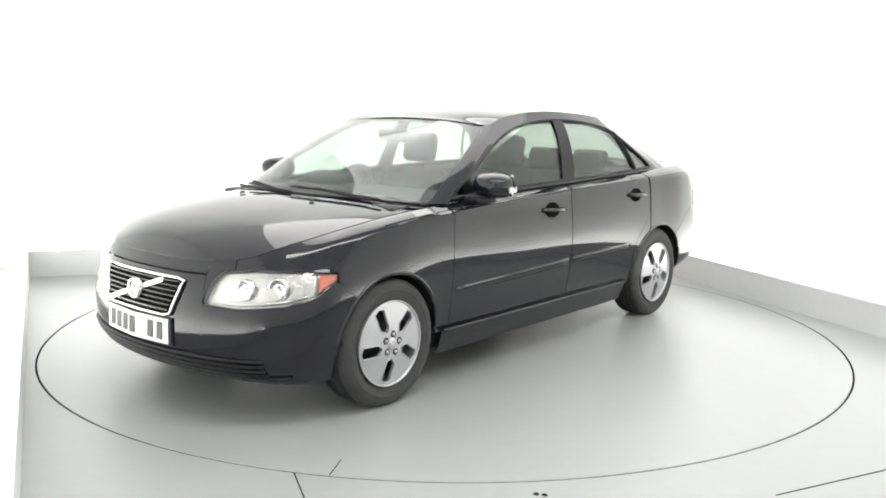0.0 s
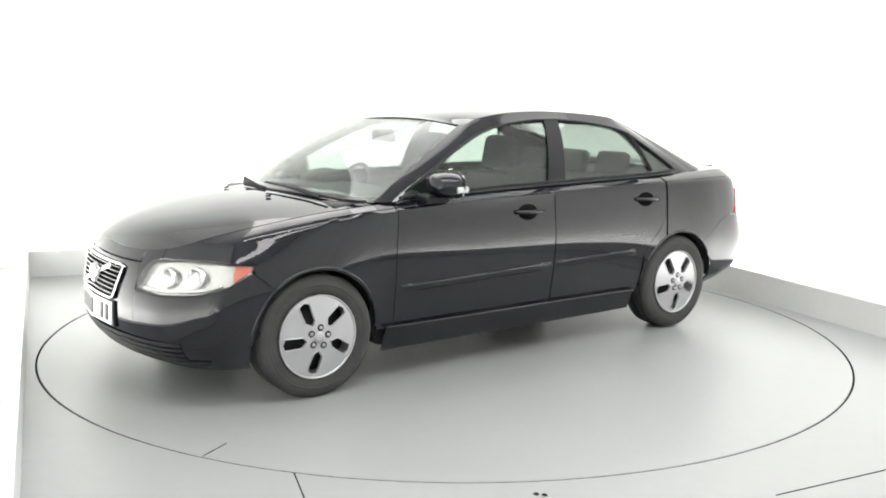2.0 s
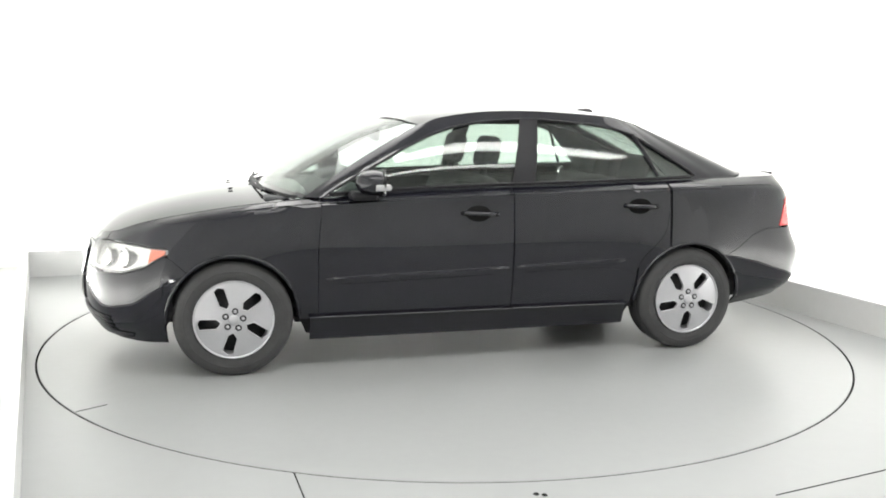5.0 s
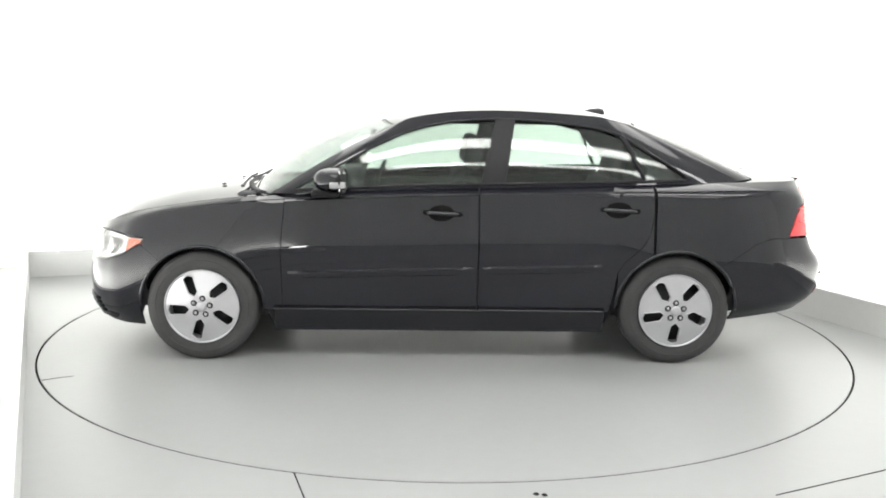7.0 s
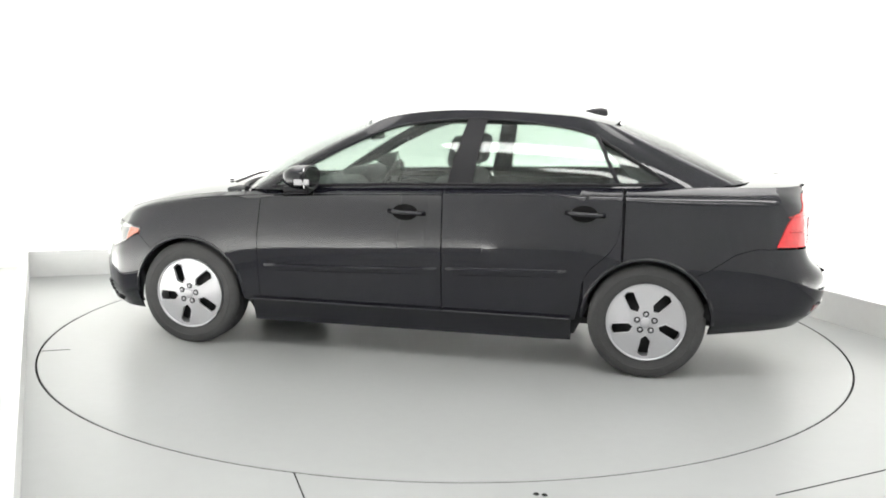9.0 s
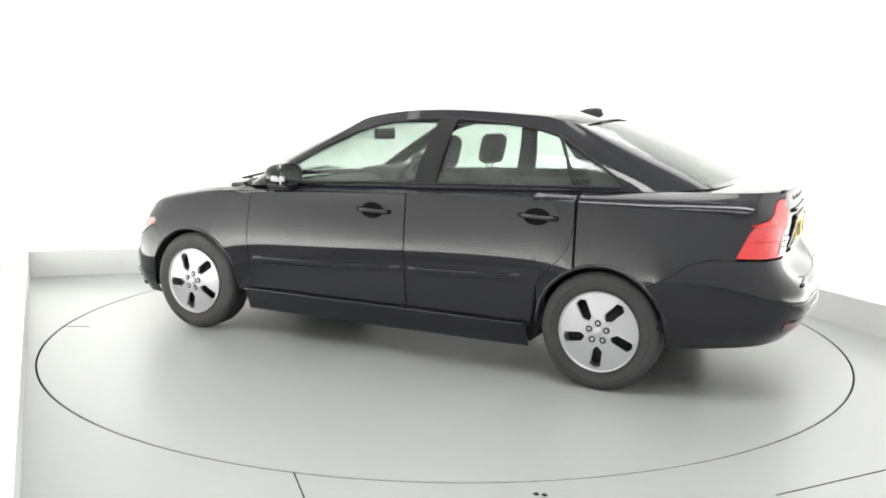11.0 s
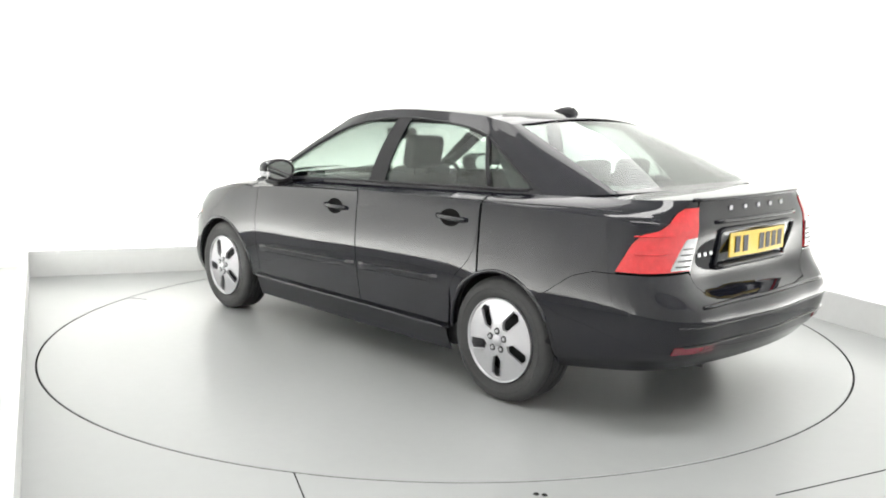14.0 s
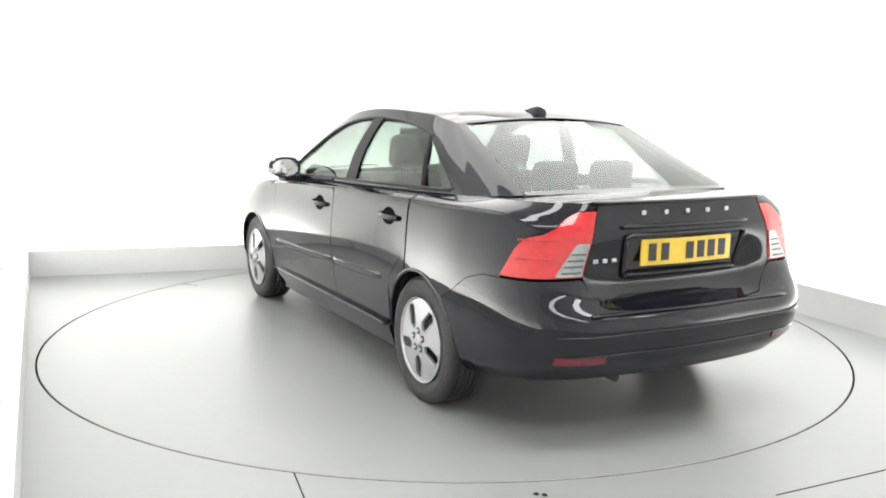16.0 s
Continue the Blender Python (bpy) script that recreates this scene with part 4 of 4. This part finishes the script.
    for z, w in ((.505, .70), (.42, .66)):
        part("bumper_crease", sweep_bm([on_rear(y, z, .001) for y in np.linspace(-w, w, 31)], .008, 8, .6), M_PAINT, car, smooth=True)
    part("bumper_lip", sweep_bm([on_rear(y, .585, .004) for y in np.linspace(-.56, .56, 27)], .012, 8, .7), M_PAINT, car, smooth=True)
    part("exhaust_pipe", sweep_bm([(-1.9, .30, .262), (-2.09, .30, .258)], .020, 14), M_BARREL, car, smooth=True)


def build_fittings(car):
    # aerial fin on the roof
    prof = [(.0, .0), (-.02, .022), (-.07, .042), (-.12, .052), (-.155, .048), (-.17, .0)]
    bm = bmesh.new()
    rows = []
    for x, h in prof:
        rows.append([bm.verts.new((x, y, h * k)) for y, k in ((-.036, 0), (-.030, .7), (0, 1.0), (.030, .7), (.036, 0))])
    for a, b in zip(rows, rows[1:]):
        for k in range(4):
            try:
                bm.faces.new((a[k], a[k + 1], b[k + 1], b[k]))
            except ValueError:
                pass
    bmesh.ops.transform(bm, matrix=pose(-.885, 0, 1.392, 0, -6, 0), verts=bm.verts)
    part("aerial_fin", bm, M_TRIM, car, "black roof aerial", True)
    # nozzles, wipers, cowl
    for y in (-.29, .29):
        part("washer_nozzle", box_bm(0, 0, 0, .026, .022, .010, .004, pose(1.31, y, .941, 0, 8, 0)), M_TRIM, car)
    for pts in ([(1.13, .60, .955), (1.16, .30, .975), (1.17, -.05, .985)], [(1.19, -.02, .958), (1.17, -.28, .965), (1.11, -.50, .968)]):
        part("wiper_blade", sweep_bm(pts, .0065, 6), M_TRIM, car)
    for a, b in (((1.15, .55, .95), (1.165, .15, .985)), ((1.18, -.10, .955), (1.14, -.42, .985))):
        part("wiper_arm", sweep_bm([a, b], .007, 6), M_TRIM, car)
    cowl = [CABIN.at(u, .0) + np.array([.035, 0, .004]) for u in np.linspace(0, 1.9, 16)]
    path = [(p[0], -p[1], p[2]) for p in cowl[::-1]] + [tuple(p) for p in cowl[1:]]
    part("cowl", sweep_bm(path, .015, 8, .5), M_TRIM, car, "black cowl below the windscreen", True)
    for s in (1, -1):
        # door handles over flat black ovals that stand for the cups' shade
        for x, zz in ((0.0, .842), (-.975, .870)):
            q = RING.uz(RING.ux(np.array(x), 2.5), zz)
            y = float(q[1])
            us = RING.ux(x + .072 * np.cos(np.linspace(.03, math.pi - .03, 25)), 2.5)
            oval = lambda xx: np.sqrt(np.clip(1 - ((xx - x) / .0725) ** 2, 0.0005, 1))
            g = ring_grid(us, lambda u, xx: zz - .044 * oval(xx), lambda u, xx: zz + .044 * oval(xx), 8)
            sheet("handle_cup", [g if s == 1 else mirrored(g)], M_GAP, car, "flat black oval painted as the shade of the handle recess", thick=.006, lift=.0015)
            path = [(x + .095, (y - .004) * s, zz + .004), (x + .06, (y + .022) * s, zz + .003), (x, (y + .030) * s, zz), (x - .07, (y + .028) * s, zz - .002), (x - .11, (y + .006) * s, zz - .004)]
            part("door_handle", sweep_bm(path, .013, 8, 1.0), M_PAINT, car, smooth=True)
        # door mirrors
        m = pose(.575, s * .893, 1.018, 0, 0, s * -8)
        bm = bmesh.new()
        bmesh.ops.create_uvsphere(bm, u_segments=24, v_segments=14, radius=1)
        for v in bm.verts:
            x, y, zc = v.co
            x = max(x, -.45)
            sq = lambda k: math.copysign(abs(k) ** .72, k)
            v.co = (.105 * x + .01, .105 * sq(y), .068 * sq(zc) * (1 - .12 * y * s))
        bmesh.ops.transform(bm, matrix=m, verts=bm.verts)
        part("mirror_housing", bm, M_PAINT, car, smooth=True)
        part("mirror_glass", box_bm(0, 0, 0, .006, .165, .108, .002, m @ Matrix.Translation((-.041, 0, 0))), M_MIRROR, car, "mirror glass")
        part("mirror_frame", sweep_bm([m @ Vector((-.040, .088 * math.cos(k * math.pi / 12) * 1.05, .060 * math.sin(k * math.pi / 12) * 1.05)) for k in range(25)], .009, 6), M_TRIM, car, smooth=True)
        part("mirror_indicator", box_bm(0, 0, 0, .085, .012, .034, .005, pose(.556, s * .990, .998, 0, 0, s * 12)), M_CLEAR, car, "clear indicator strip on the mirror")
        part("mirror_foot", box_bm(0, 0, 0, .15, .13, .045, .018, pose(.635, s * .83, .945, 0, 0, 0)), M_TRIM, car, "black mirror foot")


NEST = {
    "front_door": ("door_handle", "handle_cup", "door_moulding"), "rear_door": ("door_handle", "handle_cup", "door_moulding"),
    "mirror_housing": ("mirror_glass", "mirror_frame", "mirror_indicator", "mirror_foot"),
    "headlight": ("headlight_lens", "headlight_reflector", "headlight_bezel", "side_indicator", "headlight_trim"),
    "tail_light": ("reversing_light", "tail_light_rib", "reversing_light_rib"), "number_plate": ("plate_bar",),
    "grille": ("grille_slat", "grille_bar", "grille_surround", "grille_badge", "badge_face", "badge_bar"),
    "steering_wheel": ("steering_hub", "steering_spoke"), "lower_intake": ("intake_slat",), "plate_recess": ("recess_rim", "recess_ledge"),
    "boot_lid": ("boot_mark", "boot_spoiler", "boot_grip"), "rear_bumper": ("bumper_crease", "bumper_lip", "rear_reflector"), "front_bumper": ("front_lip", "number_plate_holder"),
}


def nest(car):
    """Hang each small piece under the nearest part that carries it."""
    def plain(o):
        return o.name.split(".")[0]

    def middle(o):
        return sum((Vector(c) for c in o.bound_box), Vector()) / 8
    kids = list(car.children)
    for child in kids:
        hosts = [h for h in kids if plain(child) in NEST.get(plain(h), ())]
        if hosts:
            child.parent = min(hosts, key=lambda h: (middle(h) - middle(child)).length)


# ---- build ----
build_room()
table = build_turntable()
saloon = build_car()


def motions():
    """Turntable and car turn together about the upright axis of the table."""
    rows_car, rows_table = [], []
    for k in range(33):
        t = k * 0.5
        k = (t - 8) / 8
        deg = 174.7035 - 55.199 * k + 0.8835 * k ** 2 + 0.1643 * k ** 3 - 1.3427 * k ** 4
        m = pose(0, 0, 0, 0, 0, deg)
        rows_table.append((t, m))
        rows_car.append((t, m @ pose(0.0523, -0.0178, 0.0)))
    walk(table, rows_table)
    walk(saloon, rows_car)


motions()
